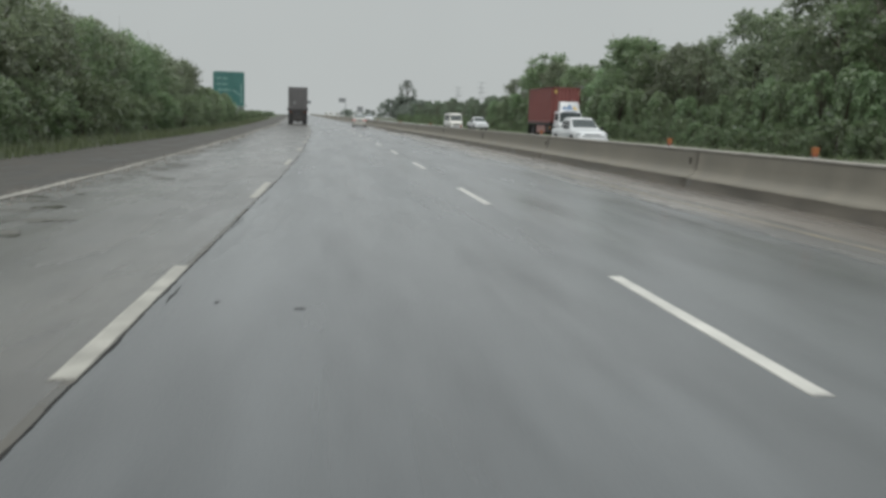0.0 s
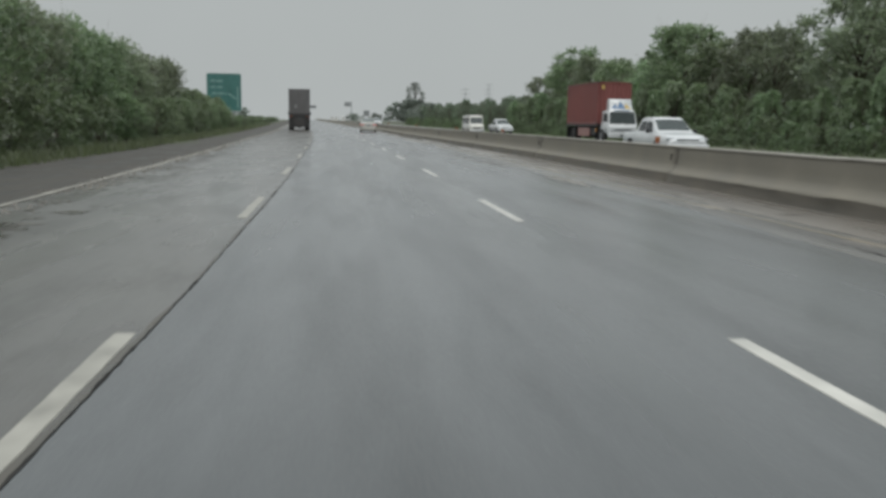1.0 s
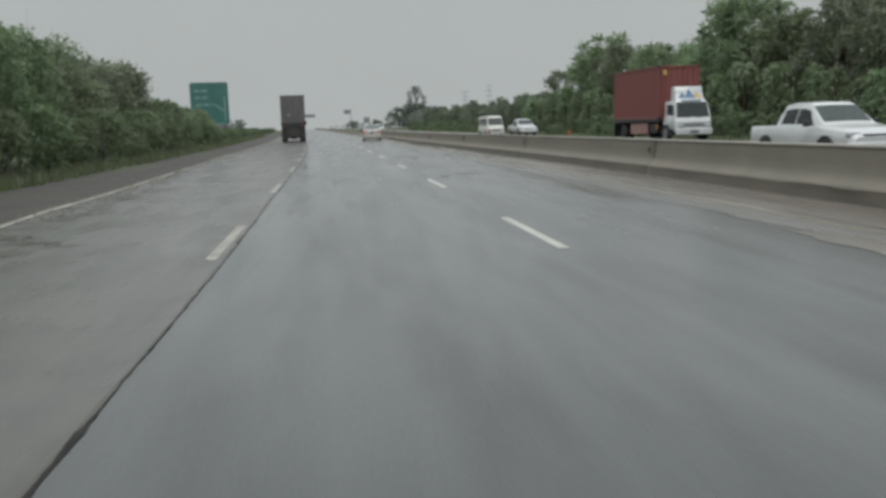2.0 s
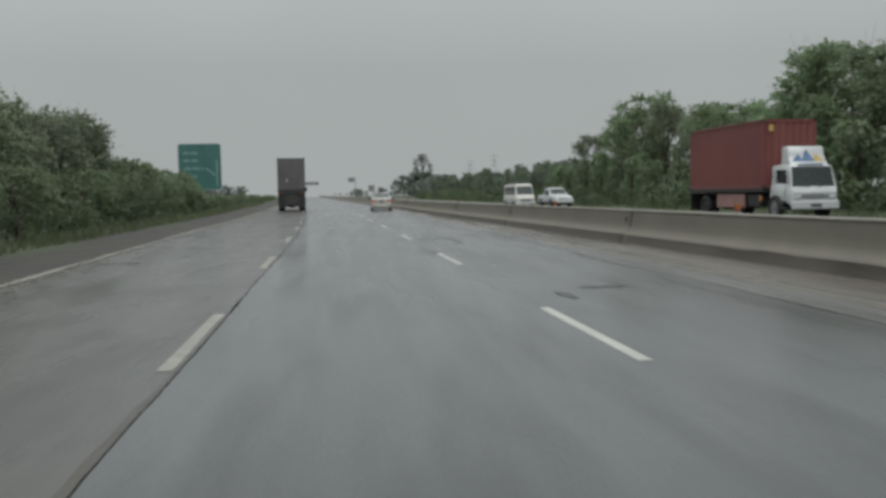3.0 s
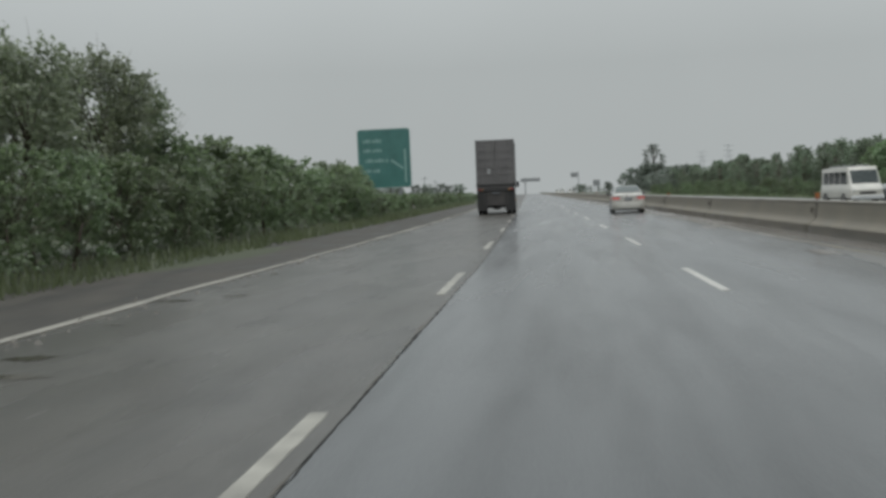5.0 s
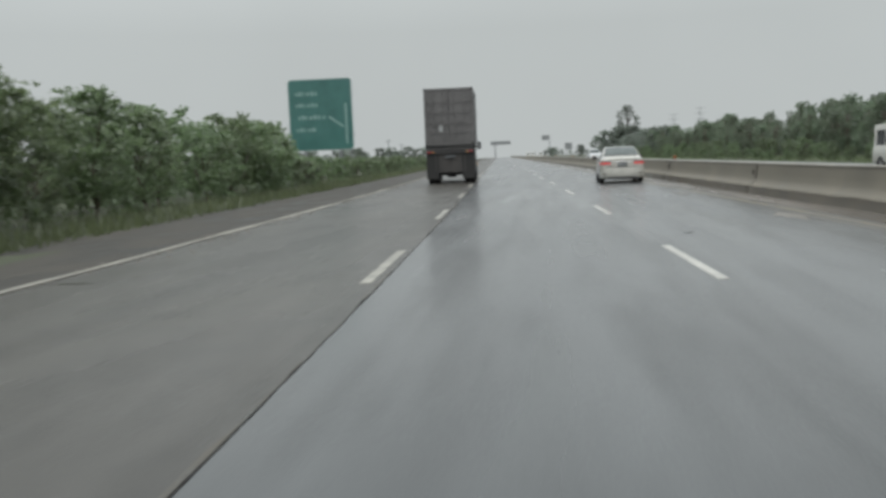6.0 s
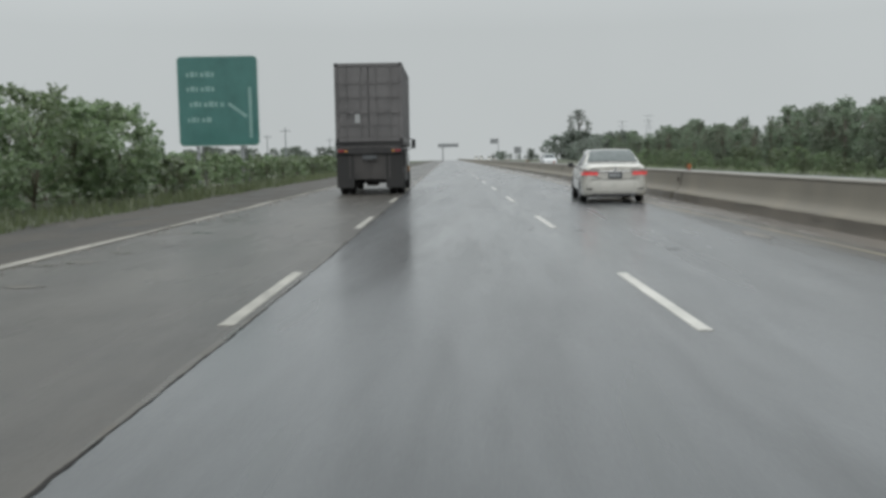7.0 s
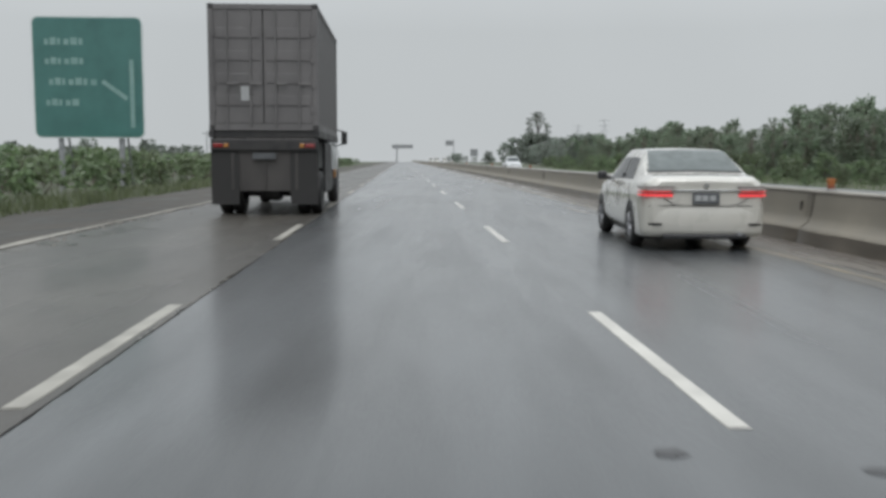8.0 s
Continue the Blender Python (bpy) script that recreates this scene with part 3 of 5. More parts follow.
def build_barrier():
    def loft(profile, name, mat, parent, y0=0.012, y1=SEG - 0.012, ragged=False, label=""):
        verts, faces = [], []
        n = len(profile)
        count = int((y1 - y0) / 0.45)
        ys = [y0, y0 + 0.02] + [y0 + (y1 - y0) * i / count for i in range(1, count)] + [y1 - 0.02, y1]
        for i, y in enumerate(ys):
            k = 0.975 if i in (0, len(ys) - 1) else 1.0
            for x, z in profile:
                wob = 0.005 * noise.noise((y * 2, z * 4, x))
                if ragged and z > 0.11:
                    side = 5.0 if x > 0 else 8.0
                    z += 0.022 * noise.noise((y * 0.9, side, 1)) + 0.016 * noise.noise((y * 3.1, side, 2)) + 0.010 * noise.noise((y * 9.0, side, 3))
                if z > 0.7:
                    z += 0.006 * noise.noise((y * 0.45, 2.0, 6.0))
                verts.append((x * k + wob, y, z))
        for i in range(len(ys) - 1):
            for j in range(n):
                faces.append((i * n + j, i * n + (j + 1) % n, (i + 1) * n + (j + 1) % n, (i + 1) * n + j))
        faces.append(tuple(range(n)))
        faces.append(tuple(reversed(range((len(ys) - 1) * n, len(ys) * n))))
        ob = part_data(name, verts, faces, mat, parent, label, True)
        ob.data.set_sharp_from_angle(angle=radians(40))
        return ob

    def both(half):
        return half + [(-x, z) for x, z in reversed(half)]

    seg = root("barrier_segment", "weathered beige concrete median barrier segment with a dirty foot", "barrier", "median barrier segments", "structure")
    loft(both([(0.36, 0.0), (0.352, 0.195), (0.338, 0.232), (0.285, 0.270), (0.205, 0.330), (0.165, 0.415), (0.138, 0.56), (0.118, 0.72), (0.104, 0.788)]), "body", BARRIER, seg)
    loft(both([(0.112, 0.784), (0.124, 0.793), (0.122, 0.822), (0.104, 0.832)]), "cap", BARRIER_CAP, seg, label="top edge coloured pale as lit by the sky")
    loft([(0.40, 0.0), (0.375, 0.10), (0.366, 0.212), (0.20, 0.10), (-0.20, 0.10), (-0.366, 0.212), (-0.375, 0.10), (-0.40, 0.0)], "foot", BARRIER_FOOT, seg, ragged=True)
    part("joint_filler", box(-0.10, 0.10, -0.012, 0.012, 0.05, 0.79), JOINT, seg)
    for k, (d0, d1) in enumerate(((0.010, 0.012), (0.14, 0.20))):
        rim = [(-0.172, d0, 0.41), (-0.147, d0 + 0.006, 0.56), (-0.132, d0 + 0.5 * (d1 - d0), 0.66), (-0.124, d1, 0.75), (-0.119, d1 + 0.01, 0.786)]
        bm = bmesh.new()
        near = [bm.verts.new((x, -0.01 if k == 0 else d0 - 0.02, z)) for x, y, z in rim]
        far = [bm.verts.new((x - 0.004 * k, y + 0.012, z)) for x, y, z in rim]
        for i in range(len(rim) - 1):
            bm.faces.new((near[i], far[i], far[i + 1], near[i + 1]))
        part("joint_stain", bm, JOINT if k == 0 else BARRIER_FOOT, seg)
    part("lifting_slot", box(-0.162, -0.12, 0.34, 0.39, 0.50, 0.64), JOINT, seg)
    start = 18.75 - 3 * SEG
    seg.matrix_basis = place(start, median(start), 0.0, 0)
    for k in range(1, 49):
        s = start + k * SEG
        copy_thing(seg, place(s, median(s), 0.0, math.degrees(math.atan((cx(s) + median(s) - cx(s + SEG) - median(s + SEG)) / SEG)) - heading(s)))
    mark = root("delineator", "orange plastic delineator on top of the median barrier", "delineator", "barrier delineators")
    bm = bmesh.new()
    rings = []
    for z, w, d in ((0.02, 0.040, 0.026), (0.06, 0.044, 0.028), (0.165, 0.056, 0.030), (0.185, 0.050, 0.026)):
        rings.append([bm.verts.new((x, y, z)) for x, y in ((-w, -d), (w, -d), (w, d), (-w, d))])
    for lo, hi in zip(rings, rings[1:]):
        for i in range(4):
            bm.faces.new((lo[i], lo[(i + 1) % 4], hi[(i + 1) % 4], hi[i]))
    bm.faces.new(rings[-1])
    bm.faces.new(list(reversed(rings[0])))
    body = part("reflector", bm, ORANGE, mark)
    part("band", box(-0.050, 0.050, -0.034, 0.034, 0.045, 0.075, 0.004), REDDISH, body, "darker red band")
    part("base", box(-0.06, 0.06, -0.06, 0.06, 0.0, 0.025, 0.006), STEEL, mark)
    first = 14.24
    mark.matrix_basis = place(first, median(first), 0.832)
    for k in (1, 3, 6, 8, 11, 15, 17, 20, 23, 27, 31):
        s = first + 6.58 * k
        copy_thing(mark, place(s, median(s), 0.832, 0))


build_barrier()


# ---------------------------------------------------------------- trees, bushes, grass
def leaf_cloud(rng, centres, radii, counts, size, lift=0.2, droop=0.35, stretch=1.0, slim=1.0, corners=4):
    """Folded leaf blades along many small twigs that spread out of each clump and hang over at their tips."""
    V = []
    for c, r, n in zip(centres, radii, counts):
        twigs = max(8, n // 11)
        k = max(4, n // twigs)
        d = rng.normal(size=(twigs, 1, 3))
        d[:, :, 2] += lift * 2
        d /= np.linalg.norm(d, axis=2)[:, :, None]
        length = r * rng.uniform(0.7, 1.12, (twigs, 1, 1))
        u = 0.15 + 0.9 * rng.random((twigs, k, 1)) ** 0.75
        hang = np.array((0.0, 0.0, -droop))
        p = (d * u + hang * u * u) * length + rng.normal(size=(twigs, k, 3)) * r * 0.06
        p[:, :, 2] *= stretch
        p += np.array(c)
        ax = d + 2 * hang * u + rng.normal(size=(twigs, k, 3)) * 0.55
        ax /= np.linalg.norm(ax, axis=2)[:, :, None]
        sd = np.cross(ax, d + rng.normal(size=(twigs, k, 3)) * 0.6)
        sd /= np.linalg.norm(sd, axis=2)[:, :, None] + 1e-6
        L = size * rng.uniform(0.65, 1.45, (twigs, k, 1))
        w = L * rng.uniform(0.28, 0.45, (twigs, k, 1)) * slim
        nrm = np.cross(ax, sd)
        if corners == 4:
            blade = [p - ax * L * 0.5, p + sd * w + nrm * w * 0.3, p + ax * L * 0.5, p - sd * w + nrm * w * 0.3]
        else:
            blade = [p - ax * L * 0.4 + sd * w, p - ax * L * 0.4 - sd * w, p + ax * L * 0.6]
        V.append(np.stack(blade, 2).reshape(-1, 3))
    V = np.concatenate(V)
    return V, len(V) // corners


def cloud_mesh(name, V, n, mat):
    k = len(V) // n
    me = bpy.data.meshes.new(name)
    me.vertices.add(len(V))
    me.vertices.foreach_set("co", V.astype(np.float32).ravel())
    me.loops.add(n * k)
    me.loops.foreach_set("vertex_index", np.arange(n * k, dtype=np.int32))
    me.polygons.add(n)
    me.polygons.foreach_set("loop_start", np.arange(0, n * k, k, dtype=np.int32))
    me.update(calc_edges=True)
    me.materials.append(mat)
    return me


def tree(name, label, category, group, seed, height, width, trunk, clumps, leaves, size, leaf_mat, bark, form="round", corners=3):
    """A tapered trunk with limbs that end in sprays of leaves; base at the origin. form: round, open (a lobed, gappy crown),
    flame (a slim crown with a pointed tip), weeping (fronds that hang to the ground)."""
    rng = np.random.default_rng(seed)
    t = root(name, label, category, group)
    bm = bmesh.new()
    top = Vector((rng.uniform(-0.2, 0.2) * width * 0.3, rng.uniform(-0.2, 0.2) * width * 0.3, height * (0.86 if form == "flame" else 0.72)))
    knots = [Vector((0, 0, -0.3)), Vector((rng.uniform(-0.1, 0.1), rng.uniform(-0.1, 0.1), trunk)), (top + Vector((0, 0, trunk))) / 2 + Vector((rng.uniform(-0.3, 0.3), rng.uniform(-0.3, 0.3), 0)), top]
    r = max(0.05, height * 0.018)
    for i in range(3):
        add_tube(bm, knots[i], knots[i + 1], r * (1 - 0.27 * i), r * (1 - 0.27 * (i + 1)), 7)
    lift, droop, stretch, slim = {"round": (0.15, 0.25, 0.95, 1.0), "open": (0.25, 0.18, 0.95, 0.85), "flame": (0.55, 0.15, 1.5, 0.85), "weeping": (0.40, 0.75, 1.45, 0.7)}[form]
    centres, radii, counts = [], [], []
    for i in range(clumps):
        f = (i + 0.5) / clumps
        z = trunk * 0.9 + (height - trunk * 0.9) * (f ** 0.8)
        if form == "flame":
            belly = (1.06 - f) ** 0.6 * min(1.0, 0.55 + 2.2 * f)
        elif form == "weeping":
            belly = (1.10 - f) ** 0.5
        else:
            belly = math.sin(math.pi * min(1.0, 0.16 + 0.78 * f)) ** 0.7
        a = i * 2.399 + rng.uniform(-0.5, 0.5)
        out = width * 0.5 * belly * rng.uniform(0.35, 1.0) * (1.0 if form == "open" else 0.85)
        rr = width * rng.uniform(0.11, 0.22) * {"round": 1.0, "open": 1.0, "flame": 1.25 - 0.75 * f, "weeping": 1.0}[form]
        c = Vector((out * math.cos(a), out * math.sin(a), min(z, height - rr * 0.5 * stretch)))
        centres.append(tuple(c))
        radii.append(rr)
        counts.append(int(leaves / clumps * (rr / (width * 0.165)) ** 2))
        base = knots[1].lerp(knots[3], max(0.0, min(0.95, f * 0.85 - 0.1)))
        add_tube(bm, base, c, r * 0.28, r * 0.05, 5)
        for q in range(2):
            e = c + Vector(rng.normal(size=3)) * rr * 0.6
            add_tube(bm, base.lerp(c, 0.6), e, r * 0.10, r * 0.03, 3)
    part("trunk", bm, bark, t, "", True)
    V, n = leaf_cloud(rng, centres, radii, counts, size, lift, droop, stretch, slim, corners)
    V[:, 2] = np.maximum(V[:, 2], 0.02)
    V[:, 2] *= height / np.percentile(V[:, 2], 99.8)
    crown = new("crown", cloud_mesh("crown", V, n, leaf_mat))
    crown.parent = t
    return t


def scatter(protos, spots, seed):
    """Copies of the prototypes at (s, lat, height wanted) each turned and sized on its own."""
    rng = random.Random(seed)
    first = {}
    for i, (s, lat, h) in enumerate(spots):
        ob, hh = protos[i % len(protos) if i < len(protos) else rng.randrange(len(protos))]
        k = h / hh
        w = k * rng.uniform(0.9, 1.15)
        m = place(s, lat, -0.1, rng.uniform(0, 360), (w, w, k))
        if i < len(protos):
            first[ob] = m
        else:
            copy_thing(ob, m)
    for ob, m in first.items():
        ob.matrix_basis = m


def build_right_woods():
    rng = random.Random(41)
    tall = [(tree("tree", "tall dark-green roadside tree with a lobed crown", "tree", "tall trees beside the motorway", 100 + i, 10.0, 6.8, (2.0, 3.2, 1.8, 2.6)[i], (26, 22, 30, 21)[i], 9800, 0.215, (LEAF, LEAF_BUSH, LEAF, LEAF_WILLOW)[i], (BARK, PALEBARK, BARK, PALEBARK)[i], "open"), 10.0) for i in range(4)]
    spots = [(30, 33, 11.5), (36, 30, 11.0), (42, 33, 12), (47, 30.5, 10.6), (52, 31, 11.4), (57, 33, 10.5), (62, 30, 9.6), (67, 34, 9.0), (72, 30, 8.2), (77, 31, 8.4), (83, 30.5, 8.2), (88, 30, 9.9), (92, 31, 10.2), (98, 32, 8.0),
             (104, 30.5, 7.8), (109, 31.5, 8.4), (114, 30, 9.0), (119, 30, 10.2), (124, 31, 9.2), (130, 33, 8.6), (136, 30.5, 7.6)]
    spots += [(22 + 4.1 * i + rng.uniform(-1.5, 1.5), rng.uniform(35, 40), rng.uniform(7.0, 9.2)) for i in range(26)]
    spots += [(rng.uniform(22, 128), rng.uniform(42, 52), rng.uniform(7.5, 10)) for _ in range(14)]
    scatter(tall, spots, 1)
    bush = [(tree("bush", "dense fresh-green roadside bush", "bush", "bushes beside the motorway", 200 + i, 3.2, 3.0, 0.3, 16, 1150, 0.215, LEAF_BUSH, BARK), 3.2) for i in range(3)]
    spots = []
    s = 18.0
    while s < 150:
        spots.append((s, rng.uniform(23.6, 25.4), rng.uniform(1.0, 1.9) + 0.3 * math.sin(s * 0.21)))
        s += rng.uniform(1.1, 1.7)
    while s < 265:
        spots.append((s, rng.uniform(24.0, 27.0), rng.uniform(1.1, 2.2)))
        s += rng.uniform(1.8, 2.8)
    # low round shrubs in front of the wood
    spots += [(34 + 1.35 * i + rng.uniform(-0.5, 0.5), rng.uniform(22.3, 23.6), rng.uniform(0.9, 1.5)) for i in range(19)]
    spots += [(60 + 1.9 * i + rng.uniform(-0.9, 0.9), rng.uniform(21.9, 23.2), rng.uniform(0.6, 1.15)) for i in range(90)]
    scatter(bush, spots, 2)
    willow = [(tree("willow", "pale-green willow with hanging fronds behind the roadside bushes", "tree", "willows beside the motorway", 250 + i, 5.4, 3.4, 0.4, 20, 3200, 0.20, LEAF_WILLOW, BARK, "weeping"), 5.4) for i in range(3)]
    spots = []
    s = 24.0
    while s < 140:
        spots.append((s, rng.uniform(25.8, 27.8), rng.uniform(3.5, 4.7) + 0.6 * math.sin(s * 0.17)))
        s += rng.uniform(1.2, 1.8)
    scatter(willow, spots, 7)
    young = [(tree("plantation_tree", "slim young dark-green plantation tree", "tree", "young plantation trees", 300 + i, 5.6, 3.9, 0.2, 26, 2900, 0.185, LEAF_GUM, PALEBARK, "flame" if i != 3 else "round"), 5.6) for i in range(4)]
    spots = []
    s = 138.0
    while s < 252:
        tide = 0.45 * math.sin(s * 0.13) + 0.3 * math.sin(s * 0.31 + 1)
        spots.append((s, rng.uniform(28.5, 30.5), rng.uniform(3.8, 4.7) + tide))
        spots.append((s + rng.uniform(-1, 1), rng.uniform(31.5, 33.5), rng.uniform(4.2, 5.4) + tide))
        s += rng.uniform(1.25, 1.8)
    scatter(young, spots, 3)


def build_far_woods():
    rng = random.Random(43)
    far = [(tree("far_tree", "distant tree with haze put into its leaf colour", "tree", "distant trees", 400 + i, 7.0, 7.5, 0.8, 16, 1000, 0.56, LEAF_FAR, BARK), 7.0) for i in range(3)]
    spots = []
    s = 246.0
    while s < 385:
        spots.append((s, 31 + (s - 246) * 0.075 + rng.uniform(-1, 2), rng.uniform(4.6, 6.2)))
        s += rng.uniform(2.8, 4.0)
    # rounded clump with one tall open tree standing out of it
    spots += [(388 + rng.uniform(-3, 6), lat, h) for lat, h in ((34.5, 7.0), (37, 8.6), (40, 9.4), (43, 9.8), (46, 9.4), (49, 8.6), (52, 8.2), (55, 7.4))]
    # left-hand distance
    spots += [(rng.uniform(300, 420), lat, rng.uniform(4.5, 6.5)) for lat in range(-150, -24, 3)]
    spots += [(rng.uniform(450, 560), lat, rng.uniform(4.5, 7)) for lat in range(-200, -30, 5)]
    spots += [(rng.uniform(480, 620), lat, rng.uniform(2.5, 4.5)) for lat in range(26, 70, 4)]
    spots += [(332, 22.8, 3.6), (470, 24, 4.0), (520, 25, 4.4)]
    scatter(far, spots, 4)
    # Same haze-paled leaf colour as the woods around it.
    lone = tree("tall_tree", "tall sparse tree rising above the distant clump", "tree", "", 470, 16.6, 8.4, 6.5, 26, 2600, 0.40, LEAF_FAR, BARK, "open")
    lone.matrix_basis = place(389, 43.8, -0.1)


def build_left_trees():
    rng = random.Random(47)
    mid = [(tree("hedge_tree", "dense dark-green tree in the roadside belt", "tree", "tree belt beside the slow lane", 500 + i, 6.0, 5.0, 0.7, 24, 9500, 0.125, (LEAF_BELT, LEAF_BUSH, LEAF_BELT)[i], BARK), 6.0) for i in range(3)]
    spots = []
    s = 14.0
    while s < 93:
        spots.append((s, rng.uniform(-13.4, -12.4), rng.uniform(5.4, 6.3)))
        spots.append((s + rng.uniform(0.5, 1.5), rng.uniform(-18, -16), rng.uniform(5.4, 6.6)))
        s += rng.uniform(3.2, 4.4)
    scatter(mid, spots, 5)
    low = [(tree("shrub", "leafy green shrub at the foot of the tree belt", "shrub", "shrubs beside the slow lane", 600 + i, 3.6, 3.8, 0.3, 18, 4600, 0.125, LEAF_BUSH, BARK), 3.6) for i in range(3)]
    spots = []
    s = 22.0
    while s < 124:
        h = rng.uniform(2.0, 2.9) if s < 90 else rng.uniform(3.2, 4.0)
        spots.append((s, rng.uniform(-11.2, -10.4) if s < 90 else rng.uniform(-12.6, -11.6), h))
        s += rng.uniform(2.6, 3.6)
    s = 90
    while s < 126:
        spots.append((s, rng.uniform(-16, -14.6), rng.uniform(3.0, 3.8)))
        s += rng.uniform(3.0, 4.2)
    scatter(low, spots, 6)
    scrub = [(tree("shrub", "low leafy shrub in the field beyond the verge", "shrub", "low field shrubs", 620 + i, 2.0, 2.4, 0.15, 9, 430, 0.21, LEAF_BUSH, BARK), 2.0) for i in range(3)]
    spots = []
    s = 116
    while s < 330:
        d = (s - 116) * 0.04
        spots.append((s, rng.uniform(-12.5, -10.2), rng.uniform(1.2, 1.9)))
        spots.append((s + rng.uniform(0, 2), rng.uniform(-18, -14) - d, rng.uniform(1.5, 2.1)))
        spots.append((s + rng.uniform(0, 2), rng.uniform(-27, -19) - d, rng.uniform(1.8, 2.4)))
        s += rng.uniform(1.2, 1.8) if s < 190 else rng.uniform(2.6, 3.8)
    scatter(scrub, spots, 8)


def build_grass():
    rng = np.random.default_rng(9)

    def blades(name, label, spots):
        V = []
        for s, lat, h in spots:
            p = np.array(P(s, lat, -0.12))
            a = rng.uniform(0, 2 * math.pi)
            w = np.array((math.cos(a), math.sin(a), 0)) * 0.02 * (1 + h)
            lean = np.array((rng.uniform(-0.4, 0.4), rng.uniform(-0.4, 0.4), 1.0)) * h
            V += [p - w, p + w, p + lean + w * 0.3, p + lean - w * 0.3]
        V = np.array(V)
        ob = new(name, cloud_mesh(name, V, len(V) // 4, GRASS))
        tagged(ob, label, "grass", kind="stuff")

    left = []
    for _ in range(15000):
        s = rng.uniform(10, 200)
        left.append((s, -8.3 - abs(rng.normal()) * 1.6, rng.uniform(0.15, 0.45)))
    blades("grass_verge", "wet green grass along the slow lane verge", left)
    right = []
    for _ in range(26000):
        right.append((rng.uniform(20, 230), rng.uniform(21.4, 27.5), rng.uniform(0.12, 0.45)))
    blades("grass_bank", "short wet grass beside the opposite carriageway", right)


build_right_woods()
build_far_woods()
build_left_trees()
build_grass()


# ---------------------------------------------------------------- road signs and masts
def rounded_plate(w, h, r, y0, y1, z0):
    bm = bmesh.new()
    pts = []
    for cxx, czz, a0 in ((w / 2 - r, h - r, 0), (-w / 2 + r, h - r, 90), (-w / 2 + r, r, 180), (w / 2 - r, r, 270)):
        for k in range(5):
            a = radians(a0 + 22.5 * k)
            pts.append((cxx + r * math.cos(a), czz + r * math.sin(a) + z0))
    lo = [bm.verts.new((x, y0, z)) for x, z in pts]
    hi = [bm.verts.new((x, y1, z)) for x, z in pts]
    bm.faces.new(lo)
    bm.faces.new(list(reversed(hi)))
    n = len(pts)
    for i in range(n):
        bm.faces.new((lo[i], hi[i], hi[(i + 1) % n], lo[(i + 1) % n]))
    return bm


def build_sign():
    t = root("direction_sign", "large green motorway direction sign on two posts", "road sign")
    part("border", rounded_plate(4.55, 5.02, 0.28, 0.0, 0.05, 2.5), SIGN_WHITE, t, "pale border")
    part("panel", rounded_plate(4.43, 4.90, 0.24, -0.012, 0.0, 2.56), SIGN_GREEN, t, "green sheeting")
    for x, z, w, h in ((-0.9, 6.35, 1.7, 0.30), (-1.0, 5.55, 1.5, 0.28), (-0.6, 4.70, 2.0, 0.30), (-1.1, 3.85, 1.3, 0.28)):
        x0 = x - w / 2
        i = 0
        while x0 < x + w / 2:
            k = (0.16, 0.24, 0.12, 0.20, 0.28)[i % 5]
            part("lettering_bar", box(x0, x0 + k, -0.02, -0.012, z, z + h * (0.8, 1.0, 0.9)[i % 3]), SIGN_MARK, t)
            x0 += k + (0.07, 0.06, 0.14)[i % 3]
            i += 1
    part("arrow", box(1.70, 1.88, -0.02, -0.012, 2.95, 5.75), SIGN_MARK, t, "tall pale bar")
    bm = box(-0.62, 0.62, -0.02, -0.012, -0.09, 0.09)
    bmesh.ops.transform(bm, matrix=Matrix.Translation((1.08, 0, 4.50)) @ Matrix.Rotation(radians(36), 4, "Y"), verts=bm.verts)
    part("branch", bm, SIGN_MARK, t, "pale slanting bar")
    for x in (-1.25, 1.25):
        p = part("post", box(x - 0.09, x + 0.09, 0.06, 0.24, -0.5, 7.1, 0.01), STEEL, t, "galvanised post")
        part("brace", tube((x, 0.2, 5.2), (x, 1.9, -0.3), 0.05), STEEL, p)
    for z in (3.2, 4.9, 6.6):
        part("rail", box(-2.1, 2.1, 0.05, 0.10, z, z + 0.08), STEEL, t)
    t.matrix_basis = place(137.3, -12.35, -0.36, 0)


def build_gantry():
    t = root("cantilever_sign", "distant sign, haze-paled in colour, on an arm over the carriageway", "gantry")
    part("mast", tube((-2.4, 0, -0.5), (-2.4, 0, 9.5), 0.38, 0.26, 10), STEEL, t)
    for sgn in (-1, 1):
        part("mast_brace", tube((-2.4, 0, 6.2), (-2.4 + sgn * 1.6, 0, 7.7), 0.12, sides=6), STEEL, t)
    for z in (7.7, 8.8):
        part("arm", box(-5.0, 6.2, -0.12, 0.12, z, z + 0.2), STEEL, t)
    for k in range(7):
        x = -4.8 + k * 1.5
        part("strut", tube((x, 0, 7.8), (x + 1.5, 0, 8.9), 0.05, sides=5), STEEL, t)
    part("sign_panel", box(-5.0, 6.2, -0.22, -0.14, 7.3, 9.2), GREYPANEL, t, "dark sign panel with haze put into its colour")
    t.matrix_basis = place(590, 0.6, 0.0)


